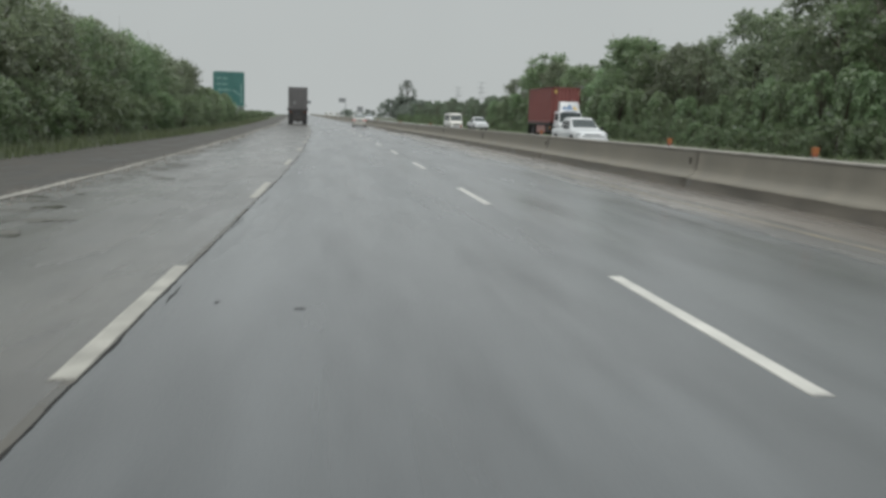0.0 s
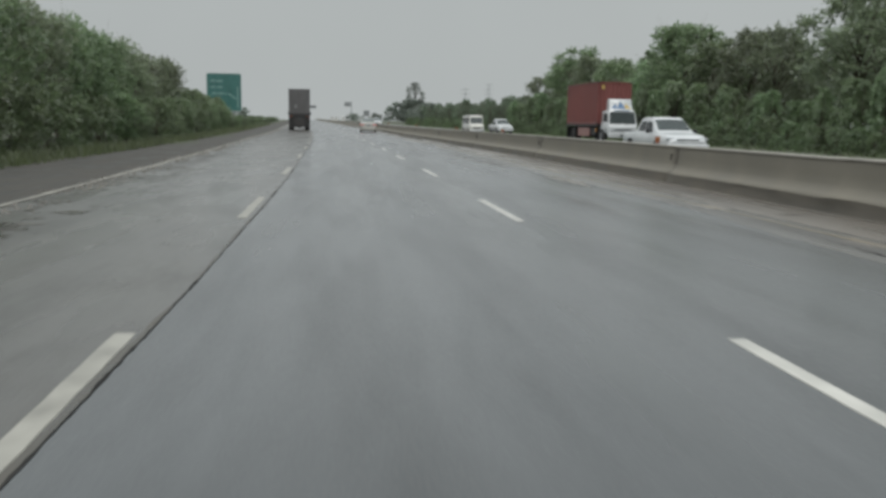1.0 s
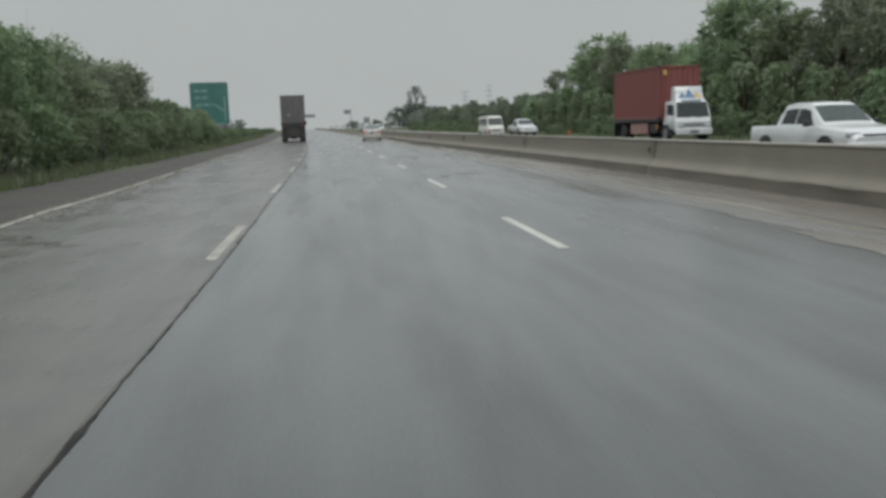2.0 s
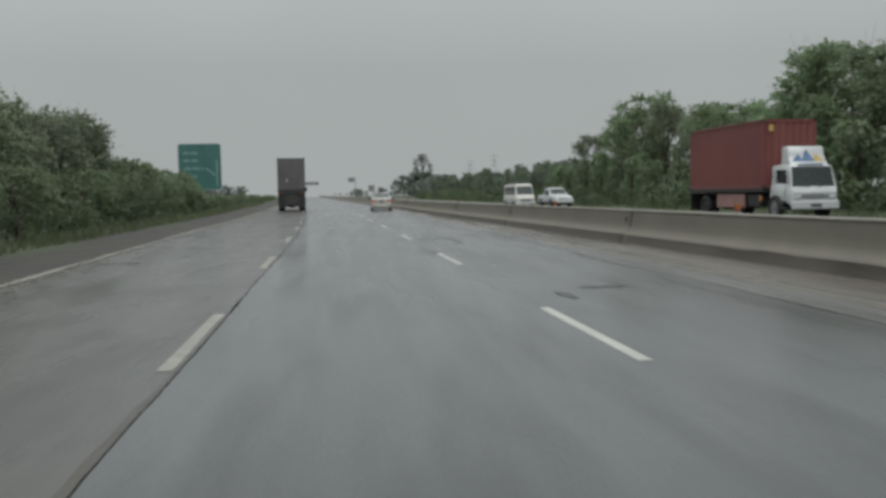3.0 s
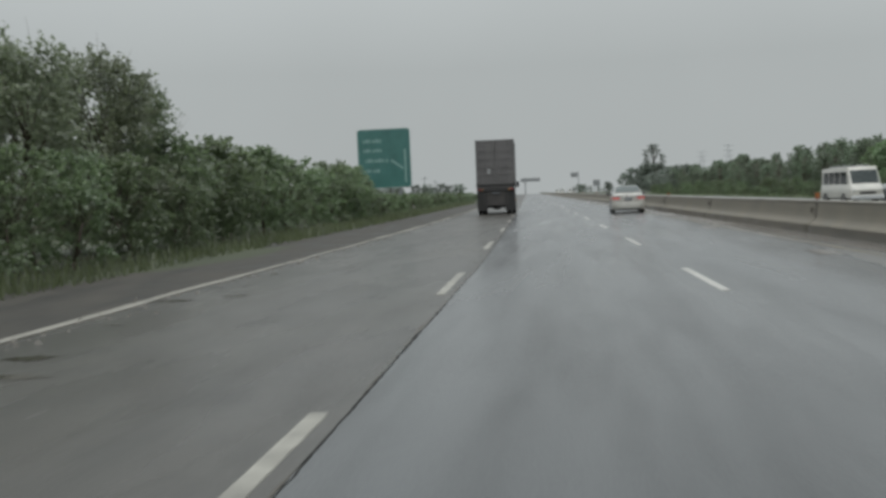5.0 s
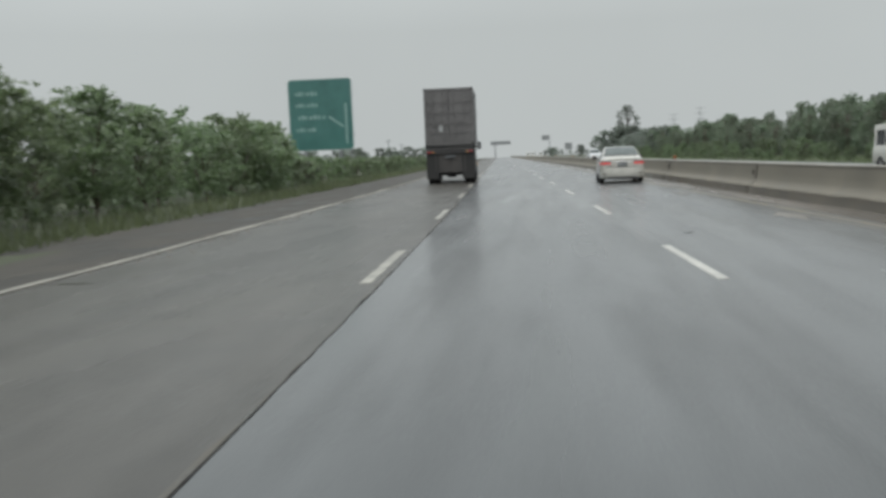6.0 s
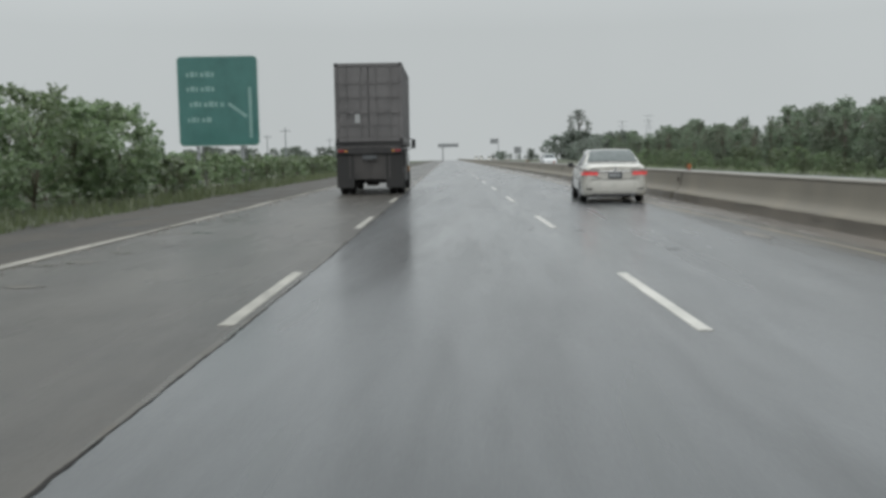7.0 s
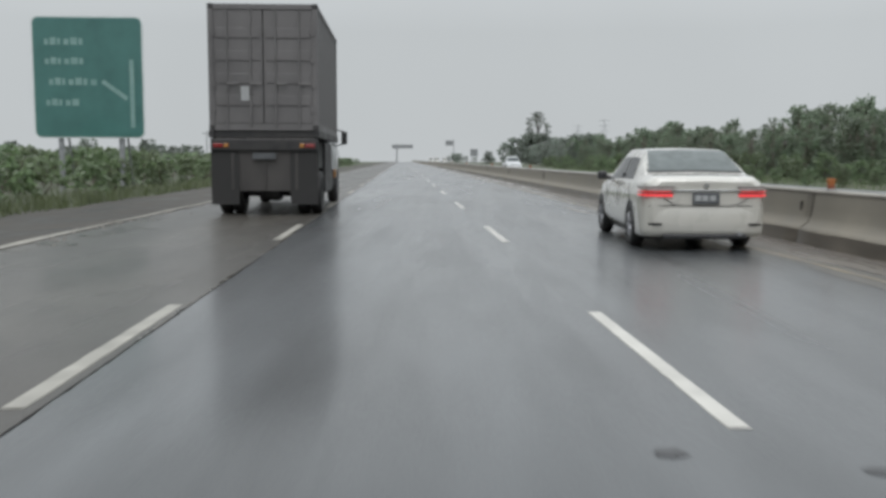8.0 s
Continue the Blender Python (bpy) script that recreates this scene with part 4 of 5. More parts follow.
def build_billboard():
    t = root("billboard", "distant dark billboard on a single mast", "billboard")
    part("mast", tube((2.7, 0, -0.5), (2.7, 0, 11.4), 0.22, 0.18, 10), STEEL, t)
    part("panel", box(-1.5, 2.3, -0.15, 0.15, 8.5, 11.0, 0.03), GREYPANEL, t)
    for z in (8.9, 10.2):
        part("arm", box(-1.3, 2.7, -0.1, 0.1, z, z + 0.2), STEEL, t)
    t.matrix_basis = place(568, 24.8, 0.0)
    t = root("road_sign", "small distant dark sign on a post", "road sign")
    part("panel", box(-1.3, 1.3, -0.1, 0.1, 2.6, 5.0, 0.03), GREYPANEL, t)
    for x in (-0.8, 0.8):
        part("post", tube((x, 0.2, -0.4), (x, 0.2, 4.6), 0.1), STEEL, t)
    t.matrix_basis = place(420, 26.2, 0.0)


def build_masts():
    pole = root("utility_pole", "thin grey utility pole in the fields", "pole", "utility poles")
    part("pole", tube((0, 0, -0.5), (0, 0, 7.2), 0.14, 0.09, 8), STEEL, pole)
    part("crossarm", box(-0.9, 0.9, -0.05, 0.05, 6.5, 6.62), STEEL, pole)
    for x in (-0.8, 0, 0.8):
        part("insulator", tube((x, 0, 6.62), (x, 0, 6.85), 0.05), STEEL, pole)
    pole.matrix_basis = place(250, -28.7)
    for s, lat in ((330, -31), (290, -40), (210, -33), (410, -36)):
        copy_thing(pole, place(s, lat))
    mast = root("pylon", "far lattice power pylon", "pylon", "power pylons")
    for sx in (-1, 1):
        for sy in (-1, 1):
            part("leg", tube((sx * 3.5, sy * 3.5, -1), (sx * 0.5, sy * 0.5, 33), 0.09, 0.06, 5), STEEL, mast)
    for k in range(7):
        z = k * 4.2
        a, b = 3.5 - 3.0 * z / 34, 3.5 - 3.0 * (z + 4.2) / 34
        part("brace", tube((-a, -a, z), (b, -b, z + 4.2), 0.07, sides=4), STEEL, mast)
        part("brace", tube((a, -a, z), (-b, -b, z + 4.2), 0.07, sides=4), STEEL, mast)
    for z in (24, 28, 32):
        part("crossarm", box(-4.5, 4.5, -0.15, 0.15, z, z + 0.25), STEEL, mast)
    mast.matrix_basis = place(900, 155)
    copy_thing(mast, place(900, 178, 0, 0, (1, 1, 1.15)))


build_sign()
build_gantry()
build_billboard()
build_masts()


# ---------------------------------------------------------------- vehicles
def wheel(parent, x, y, r, w, side, rim=WHEELMETAL, spokes=0):
    """side: -1 for the left of the vehicle, 1 for the right; x is the outer face."""
    o = -side
    v, f = lathe_x([(0.03 * o, r * 0.60), (0.0, r * 0.66), (0.0, r * 0.90), (0.03 * o, r), (w * 0.5 * o, r * 1.005), ((w - 0.03) * o, r), (w * o, r * 0.9), (w * o, r * 0.5)], x, y, r)
    t = part_data("wheel", v, f, RUBBER, parent, "black tyre on a metal rim", True)
    v, f = lathe_x([(0.05 * o, 0.001), (0.02 * o, r * 0.16), (0.06 * o, r * 0.22), (0.07 * o, r * 0.48), (0.02 * o, r * 0.60), (0.04 * o, r * 0.63)], x, y, r, 20)
    part_data("rim", v, f, rim, t, "", True)
    for k in range(spokes):
        a = 2 * math.pi * k / spokes
        part("spoke", tube((x + 0.02 * o, y, r), (x + 0.02 * o, y + r * 0.58 * math.cos(a), r + r * 0.58 * math.sin(a)), 0.035, 0.03, 5), rim, t)


class Shell:
    """A car body lofted along its length through stations (y, half width, floor, belt, top, half width of top)."""

    def __init__(self, stations):
        self.st = np.array(stations, float)

    def at(self, y):
        s = self.st
        return [float(np.interp(y, s[:, 0], s[:, k])) for k in range(1, 6)]

    def section(self, y):
        hw, zf, zb, zt, tw = self.at(y)
        mid = min(max(0.55, zf + 0.15), zb - 0.1)
        return [(0, zf), (hw * 0.84, zf), (hw * 0.955, zf + 0.09), (hw * 0.995, (zf + mid) / 2 + 0.02), (hw, mid), (hw * 0.985, (mid + zb) / 2), (hw * 0.955, zb - 0.035), (hw * 0.925, zb),
                (hw * 0.905 * 0.6 + tw * 0.4, zb + (zt - zb) * 0.42), (tw * 1.02, zb + (zt - zb) * 0.86), (tw * 0.95, zt - 0.012 * min(1, (zt - zb) * 4)), (tw * 0.55, zt), (0, zt + 0.008)]

    def top(self, x, y):
        sec = self.section(y)[9:]
        xs = [p[0] for p in reversed(sec)]
        zs = [p[1] for p in reversed(sec)]
        return float(np.interp(abs(x), xs, zs))

    def side(self, y, f):
        """Point on the flank between belt (0) and roof edge (1)."""
        sec = self.section(y)
        line = [sec[7], sec[8], sec[9]]
        k = min(1, int(f * 2))
        u = f * 2 - k
        return (line[k][0] * (1 - u) + line[k + 1][0] * u, line[k][1] * (1 - u) + line[k + 1][1] * u)

    def body(self, paint, parent, n=56):
        y0, y1 = self.st[0, 0], self.st[-1, 0]
        ys = sorted(set([float(v) for v in self.st[:, 0]] + [y0 + (y1 - y0) * i / n for i in range(n + 1)]))
        verts, faces = [], []
        m = 0
        for y in ys:
            h = self.section(y)
            ring = h + [(-x, z) for x, z in reversed(h[1:-1])]
            m = len(ring)
            verts += [(x, y, z) for x, z in ring]
        for i in range(len(ys) - 1):
            for j in range(m):
                faces.append((i * m + j, i * m + (j + 1) % m, (i + 1) * m + (j + 1) % m, (i + 1) * m + j))
        faces.append(tuple(range(m)))
        faces.append(tuple(reversed(range((len(ys) - 1) * m, len(ys) * m))))
        ob = part_data("body", verts, faces, paint, parent, "", True)
        ob.data.set_sharp_from_angle(angle=radians(38))
        return ob

    def top_pane(self, name, y0, y1, k0, k1, mat, parent, lift=0.006):
        verts, faces = [], []
        R, C = 8, 12
        for i in range(R + 1):
            y = y0 + (y1 - y0) * i / R
            tw = self.at(y)[4]
            w = tw * (k0 + (k1 - k0) * i / R)
            for j in range(C + 1):
                x = -w + 2 * w * j / C
                verts.append((x, y, self.top(x, y) + lift))
        for i in range(R):
            for j in range(C):
                a = i * (C + 1) + j
                faces.append((a, a + 1, a + C + 2, a + C + 1))
        return part_data(name, verts, faces, mat, parent, "", True)

    def side_pane(self, name, sgn, y0, y1, mat, parent, slope0=0.0, slope1=0.0, f0=0.10, f1=0.86):
        verts, faces = [], []
        R, C = 5, 10
        for i in range(R + 1):
            f = f0 + (f1 - f0) * i / R
            a, b = y0 + slope0 * i / R, y1 + slope1 * i / R
            for j in range(C + 1):
                y = a + (b - a) * j / C
                x, z = self.side(y, f)
                verts.append((sgn * (x + 0.007), y, z))
        for i in range(R):
            for j in range(C):
                a = i * (C + 1) + j
                faces.append((a, a + 1, a + C + 2, a + C + 1))
        return part_data(name, verts, faces, mat, parent, "", True)


def bent_lamp(name, pts, z0, z1, depth, mat, parent, mirror=1, label="", taper=0.0):
    """A lamp that wraps a corner: plan points (x, y), extruded from z0 to z1."""
    verts, faces = [], []
    n = len(pts)
    for i, (x, y) in enumerate(pts):
        k = taper * i / (n - 1)
        for z in (z0 + k, z1 - k * 0.4):
            verts.append((mirror * x, y, z))
            verts.append((mirror * (x - 0.02), y + depth, z))
    for i in range(n - 1):
        a, b = i * 4, (i + 1) * 4
        faces += [(a, b, b + 2, a + 2), (a + 1, a + 3, b + 3, b + 1), (a, a + 1, b + 1, b), (a + 2, b + 2, b + 3, a + 3)]
    faces += [(0, 2, 3, 1), (n * 4 - 4, n * 4 - 3, n * 4 - 1, n * 4 - 2)]
    bm = bmesh.new()
    vs = [bm.verts.new(v) for v in verts]
    for f in faces:
        bm.faces.new([vs[i] for i in f])
    return part(name, bm, mat, parent, label)


def line_tube(name, pts, r, mat, parent, sides=5):
    bm = bmesh.new()
    for a, b in zip(pts, pts[1:]):
        add_tube(bm, a, b, r, sides=sides)
    return part(name, bm, mat, parent)


def arch(parent, x, y, r, side, mat):
    """Dark lining round a wheel."""
    verts, faces = [], []
    n = 18
    for i in range(n + 1):
        a = radians(-8 + 196 * i / n)
        for rr, dx in ((0.55, 0.0), (1.0, 0.0), (1.03, -0.04)):
            verts.append((x + side * dx, y + r * rr * math.cos(a), r * 0.92 + r * rr * math.sin(a)))
    for i in range(n):
        for k in range(2):
            faces.append((i * 3 + k, i * 3 + k + 1, (i + 1) * 3 + k + 1, (i + 1) * 3 + k))
    part_data("wheel_arch", verts, faces, mat, parent)


def build_sedan():
    t = root("sedan", "pearl-white four-door sedan with lit red tail lamps", "car")
    sh = Shell([(0.0, 0.75, 0.32, 0.93, 0.985, 0.62), (0.03, 0.80, 0.27, 0.965, 1.025, 0.665), (0.10, 0.845, 0.24, 0.985, 1.055, 0.69), (0.25, 0.870, 0.24, 0.99, 1.07, 0.705), (0.50, 0.884, 0.21, 0.99, 1.085, 0.715),
                (0.62, 0.886, 0.20, 0.985, 1.105, 0.725), (0.95, 0.8875, 0.19, 0.975, 1.29, 0.675), (1.25, 0.8875, 0.19, 0.965, 1.425, 0.63), (1.50, 0.8875, 0.19, 0.96, 1.462, 0.615), (2.0, 0.8875, 0.19, 0.955, 1.478, 0.62),
                (2.5, 0.8875, 0.19, 0.95, 1.468, 0.61), (2.80, 0.8875, 0.19, 0.945, 1.43, 0.60), (3.2, 0.8875, 0.19, 0.94, 1.22, 0.66), (3.58, 0.885, 0.2, 0.92, 1.01, 0.73), (3.8, 0.88, 0.2, 0.90, 0.955, 0.73),
                (4.25, 0.85, 0.22, 0.80, 0.85, 0.68), (4.48, 0.79, 0.24, 0.70, 0.75, 0.6), (4.58, 0.70, 0.28, 0.62, 0.66, 0.52), (4.62, 0.60, 0.34, 0.55, 0.58, 0.45)])
    sh.body(PEARL, t)
    sh.top_pane("window_seal", 0.628, 1.385, 0.975, 0.965, BLACKTRIM, t, 0.004)
    sh.top_pane("rear_window", 0.66, 1.345, 0.945, 0.925, REARGLASS, t, 0.009)
    sh.top_pane("windscreen", 2.86, 3.52, 0.93, 0.92, GLASS, t)
    for sgn in (-1, 1):
        sh.side_pane("window", sgn, 2.02, 3.22, GLASS, t, 0.0, -0.42)
        sh.side_pane("window", sgn, 1.18, 1.96, GLASS, t, 0.14, 0.0)
        part("pillar_trim", box(sgn * 0.80 - 0.01, sgn * 0.80 + 0.01, 1.96, 2.02, 1.0, 1.08), BLACKTRIM, t)
        # tail lamps
        lampset = bent_lamp("tail_lamp", [(0.47, -0.020), (0.70, -0.020), (0.80, 0.0), (0.850, 0.045), (0.885, 0.12), (0.905, 0.30)], 0.775, 0.808, 0.06, TAIL, t, sgn, "lit red tail lamp", 0.012)
        bent_lamp("brake_lens", [(0.46, -0.018), (0.70, -0.018), (0.798, 0.002), (0.848, 0.048), (0.883, 0.122), (0.902, 0.32)], 0.817, 0.836, 0.06, REDLENS, lampset, sgn, "", 0.004)
        bent_lamp("light_guide", [(0.50, -0.021), (0.70, -0.021), (0.80, -0.001), (0.85, 0.044), (0.886, 0.119), (0.904, 0.29)], 0.842, 0.852, 0.06, TAIL, lampset, sgn, "lit red line", 0.003)
        bent_lamp("upper_lens", [(0.46, -0.016), (0.70, -0.016), (0.795, 0.004), (0.845, 0.05), (0.88, 0.125), (0.90, 0.36)], 0.872, 0.905, 0.06, CLEARLENS, lampset, sgn, "", 0.008)
        bent_lamp("chrome_strip", [(0.40, -0.024), (0.70, -0.024), (0.80, -0.004), (0.85, 0.04), (0.885, 0.115)], 0.856, 0.870, 0.04, CHROME, lampset, sgn)
        bent_lamp("dark_brow", [(0.44, -0.018), (0.70, -0.018), (0.795, 0.002), (0.845, 0.048), (0.88, 0.122), (0.90, 0.40)], 0.907, 0.918, 0.06, BLACKTRIM, lampset, sgn)
        bent_lamp("rear_reflector", [(0.62, -0.030), (0.72, -0.012), (0.80, 0.035)], 0.37, 0.40, 0.05, BLACKTRIM, t, sgn)
        # mirror, handles, wheels
        mir = part("wing_mirror", box(*sorted((sgn * 0.90, sgn * 1.06)), 2.98, 3.13, 0.96, 1.10, 0.035), BLACKTRIM, t, "dark wing mirror")
        part("mirror_arm", tube((sgn * 0.82, 3.08, 0.97), (sgn * 0.93, 3.06, 1.0), 0.03), BLACKTRIM, mir)
        for y in (1.36, 2.28):
            part("door_handle", box(*sorted((sgn * 0.880, sgn * 0.905)), y, y + 0.2, 0.86, 0.89, 0.008), PEARL, t)
        for y in (1.08, 2.02, 3.16):
            line_tube("door_gap", [(sgn * 0.884, y, 0.94), (sgn * 0.8885, y, 0.6), (sgn * 0.86, y - (0.1 if y < 1.5 else 0), 0.33)], 0.004, BLACKTRIM, t, 4)
        for y in (0.98, 3.68):
            arch(t, sgn * 0.889, y, 0.36, sgn, BLACKTRIM)
            wheel(t, sgn * 0.893, y, 0.316, 0.205, sgn, WHEELMETAL, 7)
    # rear face: one skin that wraps round the corners
    bulge = ((0.200, 0.06, 0.975), (0.225, 0.004, 1.0), (0.30, -0.018, 1.008), (0.42, -0.022, 1.011), (0.52, -0.019, 1.009), (0.60, -0.009, 1.004), (0.645, 0.004, 0.998))
    across = [-0.885, -0.878, -0.868, -0.85, -0.825, -0.79, -0.74, -0.66, -0.5, -0.25]
    across += [0.0] + [-x for x in reversed(across)]
    verts, faces = [], []
    for z, y, wide in bulge:
        for x in across:
            verts.append((x * wide, y + float(np.interp(abs(x), (0, 0.5, 0.66, 0.74, 0.79, 0.825, 0.85, 0.868, 0.878, 0.885), (0, 0.006, 0.016, 0.032, 0.055, 0.095, 0.16, 0.26, 0.38, 0.52))), z))
    m = len(across)
    for j in range(len(bulge) - 1):
        for i in range(m - 1):
            a = j * m + i
            faces.append((a, a + 1, a + m + 1, a + m))
    part_data("rear_bumper", verts, faces, PEARL, t, "", True)
    part("diffuser", box(-0.60, 0.60, -0.03, 0.25, 0.175, 0.25, 0.025), BLACKTRIM, t)
    p = part("number_plate", box(-0.19, 0.19, -0.030, -0.010, 0.670, 0.835, 0.006), PLATE, t, "dark plate with unreadable marks")
    for x in (-0.12, -0.02, 0.09):
        part("mark", box(x - 0.035, x + 0.045, -0.034, -0.030, 0.715, 0.795), PLATEBAR, p)
    part("plate_garnish", box(-0.42, 0.42, -0.022, -0.004, 0.852, 0.874, 0.006), CHROME, t, "chrome strip across the boot lid")
    part("badge", tube((0, -0.014, 0.925), (0, 0.0, 0.925), 0.042, sides=14), CHROME, t, "plain chrome emblem")
    line_tube("boot_gap", [(-0.60, -0.006, 0.772), (-0.572, -0.008, 0.742), (-0.51, -0.010, 0.70), (-0.43, -0.012, 0.664), (-0.32, -0.014, 0.648), (0.32, -0.014, 0.648), (0.43, -0.012, 0.664), (0.51, -0.010, 0.70), (0.572, -0.008, 0.742), (0.60, -0.006, 0.772)], 0.005, BLACKTRIM, t, 4)
    line_tube("bumper_gap", [(-0.80, 0.018, 0.645), (-0.60, -0.004, 0.650), (-0.44, -0.010, 0.652)], 0.004, BLACKTRIM, t, 4)
    line_tube("bumper_gap", [(0.80, 0.018, 0.645), (0.60, -0.004, 0.650), (0.44, -0.010, 0.652)], 0.004, BLACKTRIM, t, 4)
    part("exhaust", tube((0.48, -0.04, 0.25), (0.48, 0.3, 0.25), 0.03), STEEL, t)
    part("underbody", box(-0.76, 0.76, 0.35, 4.3, 0.15, 0.26, 0.02), BLACKTRIM, t)
    t.matrix_basis = place(111.8, 5.0, 0.0, -3.5)


def corrugated(x0, y0, x1, y1, z0, z1, nx, ny, pitch=0.28, depth=0.036):
    """A trapezoid-ribbed wall from (x0, y0) to (x1, y1); (nx, ny) points outwards."""
    L = math.hypot(x1 - x0, y1 - y0)
    ux, uy = (x1 - x0) / L, (y1 - y0) / L
    n = int(L / pitch)
    pts = []
    for i in range(n):
        for f, d in ((0.0, 0.0), (0.25, 0.0), (0.5, -depth), (0.75, -depth)):
            a = (i + f) * L / n
            pts.append((x0 + ux * a + nx * d, y0 + uy * a + ny * d))
    pts.append((x1, y1))
    verts = [(x, y, z) for x, y in pts for z in (z0, z1)]
    faces = [(2 * i, 2 * i + 2, 2 * i + 3, 2 * i + 1) for i in range(len(pts) - 1)]
    return verts, faces


def build_container(name, label, paint, H, m, stickers=False, L=6.06, W=2.44):
    """A steel box; origin under the middle of its rear doors, length along +y."""
    t = root(name, label, "container")
    h = W / 2
    for sgn in (-1, 1):
        part_data("side_wall", *corrugated(sgn * (h - 0.02), 0.10, sgn * (h - 0.02), L - 0.10, 0.14, H - 0.07, sgn, 0), paint, t)
    part_data("front_wall", *corrugated(-h + 0.1, L - 0.03, h - 0.1, L - 0.03, 0.14, H - 0.07, 0, 1), paint, t)
    part("roof", box(-h + 0.05, h - 0.05, 0.05, L - 0.05, H - 0.05, H - 0.02), paint, t)
    part("floor", box(-h + 0.04, h - 0.04, 0.04, L - 0.04, 0.05, 0.16), DARKSTEEL, t)
    for x in (-h, h - 0.12):
        for y in (0.0, L - 0.12):
            part("corner_post", box(x, x + 0.12, y, y + 0.12, 0.0, H, 0.01), paint, t)
            for z in (0.0, H - 0.115):
                part("corner_casting", box(x - 0.004, x + 0.124, y - 0.004, y + 0.166 if y < 1 else y + 0.124, z, z + 0.118, 0.012), DARKSTEEL, t)
        part("top_rail", box(x, x + 0.06 if x < 0 else x + 0.12, 0.1, L - 0.1, H - 0.09, H - 0.01), paint, t)
        part("bottom_rail", box(x, x + 0.06 if x < 0 else x + 0.12, 0.1, L - 0.1, 0.0, 0.15), paint, t)
    for y in (0.01, L - 0.10):
        part("header", box(-h + 0.1, h - 0.1, y, y + 0.09, H - 0.12, H - 0.005), paint, t)
        part("sill", box(-h + 0.1, h - 0.1, y, y + 0.09, 0.0, 0.15), paint, t)
    for sgn in (-1, 1):
        x0, x1 = sorted((sgn * 0.012, sgn * (h - 0.12)))
        d = part("door", box(x0, x1, 0.025, 0.06, 0.16, H - 0.13, 0.006), paint, t)
        for z in (0.55, 1.05, 1.55, 2.05):
            part("panel_rib", box(x0 + 0.06, x1 - 0.06, 0.008, 0.025, z, z + 0.22, 0.008), paint, d)
        for k in (0.28, 0.80):
            x = sgn * k
            part("lock_rod", tube((x, -0.012, 0.10), (x, -0.012, H - 0.08), 0.018, sides=6), RODS, d)
            part("handle", box(x - 0.02, x + 0.26, -0.035, -0.02, 1.02, 1.06, 0.006), RODS, d)
        for z in (0.4, 0.95, 1.5, 2.1):
            part("hinge", box(*sorted((sgn * (h - 0.15), sgn * (h - 0.05))), -0.01, 0.02, z, z + 0.10), paint, d)
    if stickers:
        part("label_panel", box(0.35, 0.75, 0.0, 0.009, H - 0.55, H - 0.35), PINK, t, "small faded marking panel")
    else:
        part("label_panel", box(-0.50, -0.32, -0.004, 0.006, 0.66, 0.98), PLATEBAR, t, "small pale marking panel")
    if stickers:
        part("sticker", box(0.72, 0.92, L - 0.002, L + 0.004, H - 0.5, H - 0.22), AMBER, t, "yellow sticker")
    t.matrix_basis = m
    return t


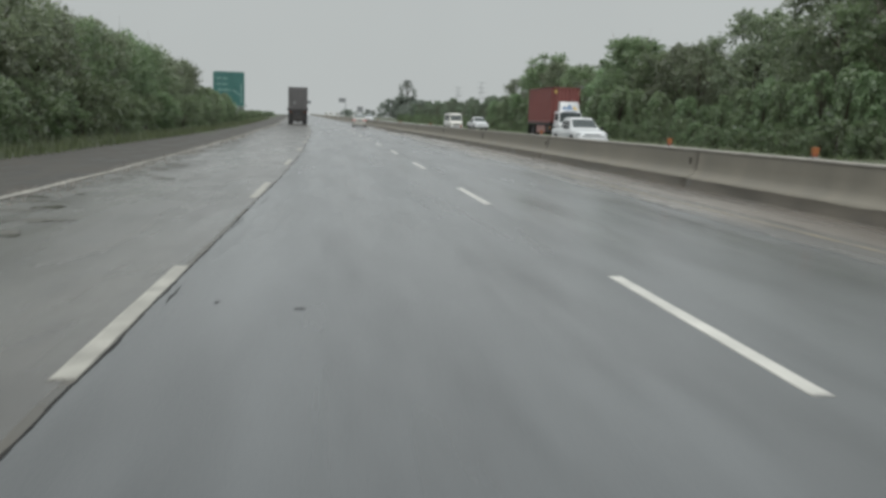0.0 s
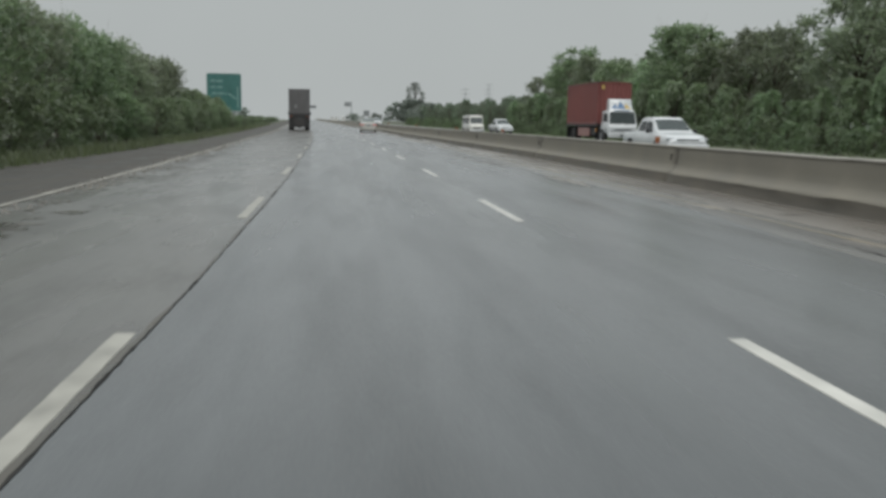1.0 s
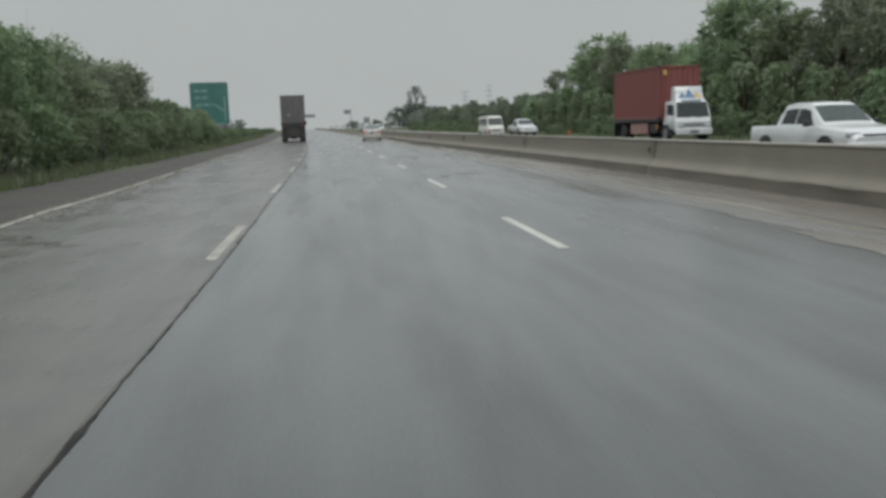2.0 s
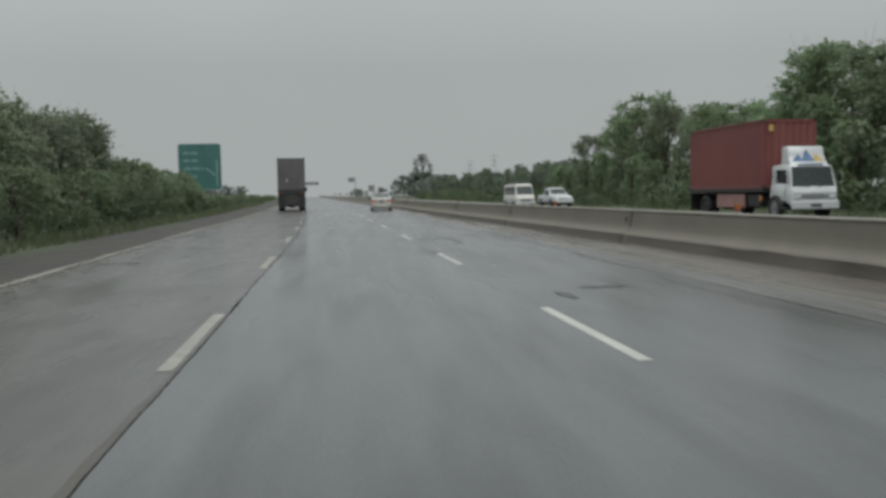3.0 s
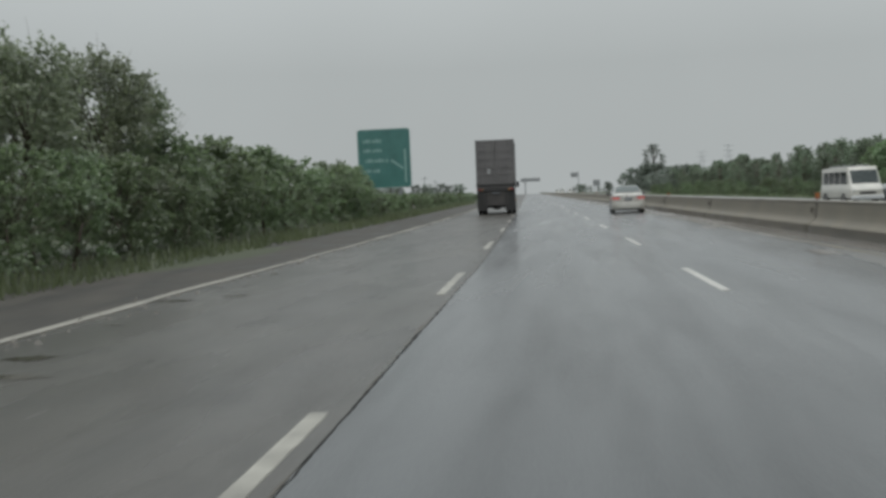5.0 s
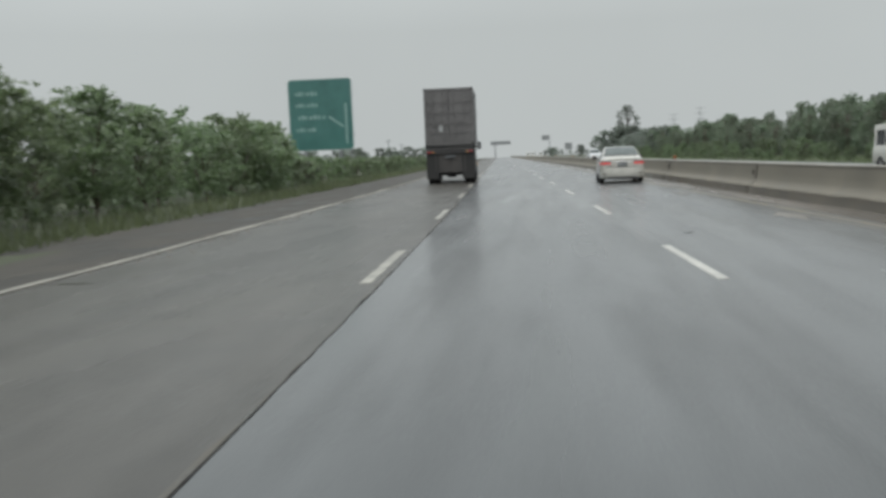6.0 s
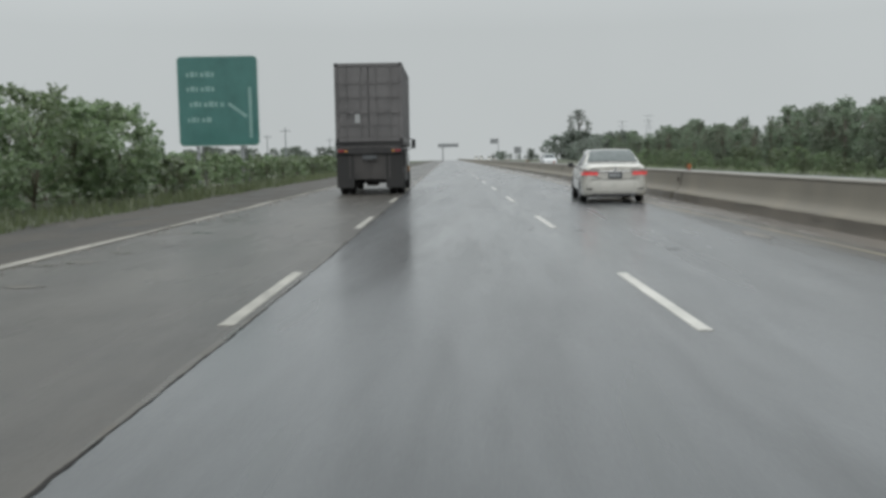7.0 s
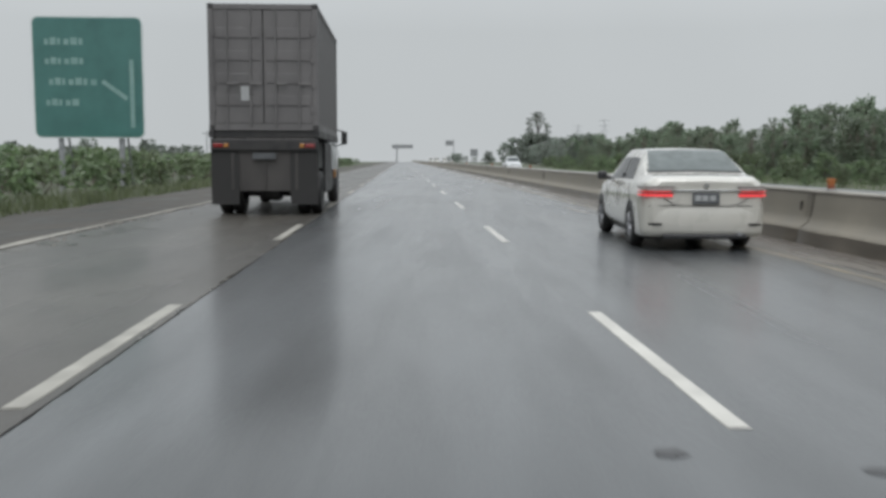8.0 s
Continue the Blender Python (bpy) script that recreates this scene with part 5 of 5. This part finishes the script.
def build_truck(name, label, m, bed, cab_paint, fairing, panel_paint, back=0.0, low=1.0, slim=1.0, tailboard=False):
    """A rigid two-axle lorry; origin under the middle of its tail, nose towards +y."""
    t = root(name, label, "lorry")

    def up(z):
        return 0.5 + (z - 0.5) * low

    for sgn in (-1, 1):
        x = sgn * 0.43
        part("chassis_rail", box(x - 0.05, x + 0.05, -back, 8.0, bed - 0.42, bed - 0.16, 0.01), DARKSTEEL, t)
    for y in (0.05 - back, 1.5 - back, 3.0, 4.5, 5.9):
        part("crossmember", box(-1.2, 1.2, y, y + 0.12, bed - 0.16, bed, 0.008), DARKSTEEL, t)
    for sgn in (-1, 1):
        part("bed_rail", box(*sorted((sgn * 1.12, sgn * 1.24)), -back, 6.1, bed - 0.16, bed, 0.008), DARKSTEEL, t)
    bar = part("rear_bar", box(-1.2, 1.2, -0.03 - back, 0.10 - back, bed - 0.45, bed - 0.20, 0.015), DARKSTEEL, t, "dark rear bar with lamps")
    for sgn in (-1, 1):
        part("tail_lamp", box(*sorted((sgn * 0.92, sgn * 1.14)), -0.05 - back, -0.028 - back, bed - 0.38, bed - 0.29, 0.01), REDLENS, bar, "red tail lamp")
        part("indicator", box(*sorted((sgn * 0.80, sgn * 0.90)), -0.05 - back, -0.028 - back, bed - 0.38, bed - 0.29, 0.01), AMBERLENS, bar)
        part("mudflap", box(*sorted((sgn * 0.58, sgn * 1.20)), 0.02 - back, 0.04 - back, 0.26, bed - 0.45), RUBBER, t)
        for y in (1.25 - back * 0.7,):
            for off in (0.0, 0.30):
                wheel(t, sgn * (1.20 - off), y, 0.50, 0.27, sgn, DARKSTEEL)
        wheel(t, sgn * 1.16, 6.95, 0.50, 0.28, sgn, WHEELMETAL)
        part("side_guard", box(*sorted((sgn * 1.10, sgn * 1.18)), 2.3 - back * 0.5, 4.4, 0.45, bed - 0.24, 0.01), panel_paint, t, "faded side panel")
        part("tank", box(*sorted((sgn * 0.62, sgn * 1.12)), 4.55, 5.7, 0.50, 1.05, 0.06), DARKSTEEL, t)
        part("side_lamp", box(*sorted((sgn * 1.11, sgn * 1.20)), 5.75, 5.95, 0.75, 1.0, 0.02), AMBERLENS, t, "amber side lamp")
    if tailboard:
        # full-width dark board from the bed down to the wheels
        part("tailboard", box(-1.21, 1.21, 0.045, 0.085, 0.56, bed - 0.17, 0.012), TAILBOARD, t, "dark dirty board under the bed")
        for x in (-0.72, 0.0, 0.72):
            part("stiffener", box(x - 0.03, x + 0.03, 0.015, 0.047, 0.60, bed - 0.50, 0.006), TAILBOARD, t)
    part("rear_axle", tube((-1.1, 1.25 - back * 0.7, 0.5), (1.1, 1.25 - back * 0.7, 0.5), 0.10), DARKSTEEL, t)
    part("differential", box(-0.25, 0.25, 1.0 - back * 0.7, 1.5 - back * 0.7, 0.30, 0.72, 0.1), DARKSTEEL, t)
    part("front_axle", tube((-1.0, 6.95, 0.5), (1.0, 6.95, 0.5), 0.08), DARKSTEEL, t)
    part("plate_board", box(-0.26, 0.26, -0.045 - back, -0.03 - back, bed - 0.64, bed - 0.50), PLATE, bar, "dark plate under the tail")
    # cab
    shape = [(6.30, 1.02, 0.75, 1.62, 2.50, 0.92), (6.36, 1.10, 0.68, 1.62, 2.56, 0.98), (7.0, 1.13, 0.66, 1.60, 2.60, 1.0), (7.62, 1.13, 0.66, 1.56, 2.57, 1.0), (7.82, 1.13, 0.62, 1.50, 2.48, 1.0),
                 (8.04, 1.12, 0.50, 1.40, 1.46, 1.06), (8.09, 1.10, 0.48, 1.30, 1.36, 1.05), (8.14, 1.04, 0.50, 1.16, 1.22, 1.0)]
    cab = Shell([(y, w * slim, f, up(b), up(r), q * slim) for y, w, f, b, r, q in shape])
    cab.body(cab_paint, t, 24)
    cab.top_pane("windscreen", 7.825, 8.03, 0.93, 0.95, SCREENGLASS, t)
    for sgn in (-1, 1):
        cab.side_pane("window", sgn, 6.75, 7.62, GLASS, t, 0, -0.05)
        part("headlamp", box(*sorted((sgn * 0.60, sgn * 0.98 * slim)), 8.10, 8.17, up(0.86), up(1.04), 0.03), LAMPGLASS, t, "clear headlamp")
        mr = part("mirror", box(*sorted((sgn * 1.22 * slim, sgn * 1.40 * slim)), 7.86, 7.94, up(1.75), up(2.15), 0.03), BLACKTRIM, t, "black wing mirror")
        part("mirror_arm", tube((sgn * 1.06 * slim, 7.8, up(2.2)), (sgn * 1.30 * slim, 7.9, up(2.15)), 0.02), BLACKTRIM, mr)
        part("mirror_arm", tube((sgn * 1.06 * slim, 7.85, up(1.7)), (sgn * 1.30 * slim, 7.9, up(1.77)), 0.02), BLACKTRIM, mr)
        line_tube("door_gap", [(sgn * 1.135 * slim, 7.66, 0.75), (sgn * 1.13 * slim, 7.66, up(1.55))], 0.008, BLACKTRIM, t, 4)
        part("step", box(*sorted((sgn * 0.80, sgn * 1.12)), 7.4, 7.8, 0.40, 0.50, 0.02), DARKSTEEL, t)
        part("wiper", tube((sgn * 0.15, 8.055, up(1.47)), (sgn * 0.75, 8.03, up(1.60)), 0.012, sides=4), BLACKTRIM, t)
    part("bumper", box(-1.12 * slim, 1.12 * slim, 8.08, 8.24, 0.42, 0.76, 0.05), cab_paint, t)
    part("grille", box(-0.60, 0.60, 8.125, 8.16, up(0.90), up(1.14), 0.02), STEEL, t)
    part("plate", box(-0.24, 0.24, 8.24, 8.25, 0.52, 0.64), PLATE, t)
    if fairing:
        # hollow front that leans back, from the cab roof to just under the container's top
        base, rows = up(2.40), ((0.0, 7.82, 0.83), (0.12, 7.74, 0.82), (0.32, 7.58, 0.80), (0.58, 7.46, 0.785), (0.84, 7.40, 0.775), (0.90, 7.34, 0.76))
        verts, faces = [], []
        for z, y, w in rows:
            verts += [(-w, 6.95, base + z), (-w, y - 0.05, base + z), (-w + 0.05, y, base + z), (w - 0.05, y, base + z), (w, y - 0.05, base + z), (w, 6.95, base + z)]
        for r in range(len(rows) - 1):
            for k in range(6):
                faces.append((r * 6 + k, r * 6 + (k + 1) % 6, r * 6 + 6 + (k + 1) % 6, r * 6 + 6 + k))
        faces.append(tuple(range(30, 36)))
        faces.append(tuple(reversed(range(6))))
        fr = part_data("roof_fairing", verts, faces, cab_paint, t, "white roof fairing with blue and yellow triangles", True)
        fr.data.set_sharp_from_angle(angle=radians(40))

        def onface(x, k):
            z = 0.90 * k
            return Vector((x, float(np.interp(z, [r[0] for r in rows], [r[1] for r in rows])) + 0.012, base + z + 0.006))
        for (xa, xb, xt, kt, mt) in ((-0.70, -0.20, -0.35, 0.66, AMBER), (-0.30, 0.30, 0.02, 0.86, BLUE), (0.22, 0.70, 0.38, 0.66, BLUE)):
            bm = bmesh.new()
            low_k, n = 0.30, 6
            left = [bm.verts.new(onface(xa + (xt - xa) * i / n, low_k + (kt - low_k) * i / n)) for i in range(n)]
            right = [bm.verts.new(onface(xb + (xt - xb) * i / n, low_k + (kt - low_k) * i / n)) for i in range(n)]
            tip = bm.verts.new(onface(xt, kt))
            for i in range(n - 1):
                bm.faces.new((left[i], right[i], right[i + 1], left[i + 1]))
            bm.faces.new((left[-1], right[-1], tip))
            part("triangle", bm, mt, fr)
        part("marks", box(-0.55, 0.55, 7.74, 7.775, base + 0.12, base + 0.17), BLUE, fr)
    t.matrix_basis = m
    return t


def build_lorries():
    s, lat = 119.6, -2.40
    build_truck("lorry", "grey container lorry in the slow lane seen from behind", place(s, lat), 1.93, WHITE, False, DARKSTEEL, tailboard=True)
    build_container("shipping_container", "brown-grey corrugated shipping container on the lorry bed", GREYBOX, 2.80, place(s, lat, 1.935))
    s, lat = 80.2, 19.5
    m = place(s, lat, 0.0, 180)
    build_truck("lorry", "white-cab lorry with a roof fairing on the opposite carriageway", m, 1.30, WHITE, True, PINK, 1.4, 0.84, 0.91)
    build_container("shipping_container", "maroon corrugated shipping container on the oncoming lorry", REDBOX, 2.90, place(s + 1.4, lat, 1.305, 180), True, 7.5)


def build_pickup():
    t = root("pickup", "white double-cab pickup on the opposite carriageway", "car")
    sh = Shell([(0.0, 0.84, 0.45, 1.08, 1.10, 0.78), (0.06, 0.90, 0.42, 1.10, 1.12, 0.80), (1.55, 0.925, 0.40, 1.12, 1.14, 0.82), (1.60, 0.925, 0.40, 1.13, 1.50, 0.70), (1.78, 0.925, 0.40, 1.13, 1.76, 0.64),
                (2.3, 0.925, 0.40, 1.12, 1.815, 0.65), (2.9, 0.925, 0.40, 1.11, 1.80, 0.65), (3.15, 0.925, 0.40, 1.10, 1.72, 0.66), (3.85, 0.92, 0.40, 1.08, 1.19, 0.76), (4.1, 0.915, 0.40, 1.06, 1.13, 0.78),
                (4.9, 0.89, 0.40, 0.98, 1.04, 0.74), (5.15, 0.84, 0.40, 0.86, 0.92, 0.70), (5.25, 0.74, 0.44, 0.74, 0.80, 0.62)])
    sh.body(WHITE, t, 40)
    sh.top_pane("windscreen", 3.18, 3.80, 0.94, 0.93, SCREENGLASS, t)
    for sgn in (-1, 1):
        sh.side_pane("window", sgn, 2.62, 3.55, GLASS, t, 0.0, -0.36)
        sh.side_pane("window", sgn, 1.80, 2.56, GLASS, t, 0.06, 0.0)
        part("headlamp", box(*sorted((sgn * 0.50, sgn * 0.86)), 5.02, 5.18, 0.80, 0.94, 0.04), LAMPGLASS, t)
        part("wing_mirror", box(*sorted((sgn * 0.95, sgn * 1.12)), 3.42, 3.54, 1.10, 1.28, 0.03), BLACKTRIM, t)
        for y in (1.05, 4.2):
            arch(t, sgn * 0.928, y, 0.44, sgn, BLACKTRIM)
            wheel(t, sgn * 0.935, y, 0.38, 0.25, sgn, WHEELMETAL, 6)
    part("grille", box(-0.48, 0.48, 5.17, 5.24, 0.70, 0.88, 0.03), BLACKTRIM, t)
    part("bumper", box(-0.88, 0.88, 5.10, 5.32, 0.42, 0.66, 0.05), WHITE, t)
    part("underbody", box(-0.75, 0.75, 0.3, 4.9, 0.30, 0.44), BLACKTRIM, t)
    t.matrix_basis = place(51.0, 13.3, 0.0, 180, (0.94, 1, 0.90))
    copy_thing(t, place(205, 13.2, 0.0, 180))
    copy_thing(t, place(114.8, 19.6, 0.0, 180))


def build_minibus():
    t = root("minibus", "cream high-roof minibus on the opposite carriageway", "bus")
    sh = Shell([(0.0, 0.86, 0.40, 1.15, 2.15, 0.74), (0.06, 0.92, 0.36, 1.16, 2.22, 0.80), (2.5, 0.94, 0.34, 1.16, 2.26, 0.82), (4.2, 0.94, 0.34, 1.15, 2.24, 0.82), (4.35, 0.94, 0.34, 1.14, 2.05, 0.80),
                (4.75, 0.93, 0.34, 1.12, 1.22, 0.80), (4.95, 0.90, 0.34, 1.02, 1.06, 0.76), (5.05, 0.82, 0.38, 0.86, 0.90, 0.7)])
    sh.body(CREAM, t, 30)
    sh.top_pane("windscreen", 4.36, 4.73, 0.93, 0.94, SCREENGLASS, t)
    for sgn in (-1, 1):
        for y in (0.35, 1.30, 2.25):
            sh.side_pane("window", sgn, y, y + 0.85, GLASS, t)
        sh.side_pane("window", sgn, 3.2, 4.3, GLASS, t, 0, -0.15)
        part("headlamp", box(*sorted((sgn * 0.50, sgn * 0.82)), 4.92, 5.04, 0.78, 0.94, 0.03), LAMPGLASS, t)
        for y in (0.95, 3.9):
            arch(t, sgn * 0.942, y, 0.38, sgn, BLACKTRIM)
            wheel(t, sgn * 0.95, y, 0.33, 0.22, sgn, WHEELMETAL)
    part("bumper", box(-0.90, 0.90, 4.92, 5.10, 0.36, 0.58, 0.04), WHITE, t)
    part("grille", box(-0.46, 0.46, 5.02, 5.06, 0.66, 0.80, 0.02), BLACKTRIM, t)
    part("roof_rack", box(-0.66, 0.66, 0.8, 3.6, 2.27, 2.33, 0.02), STEEL, t)
    t.matrix_basis = place(109.5 + 5, 16.5, 0.0, 180, (0.88, 0.95, 0.88))
    copy_thing(t, place(410, 12.5, 0.0, 180))
    copy_thing(t, place(436, 16.5, 0.0, 180))
    copy_thing(t, place(470, 12.6, 0.0, 180))


build_sedan()
build_lorries()
build_pickup()
build_minibus()
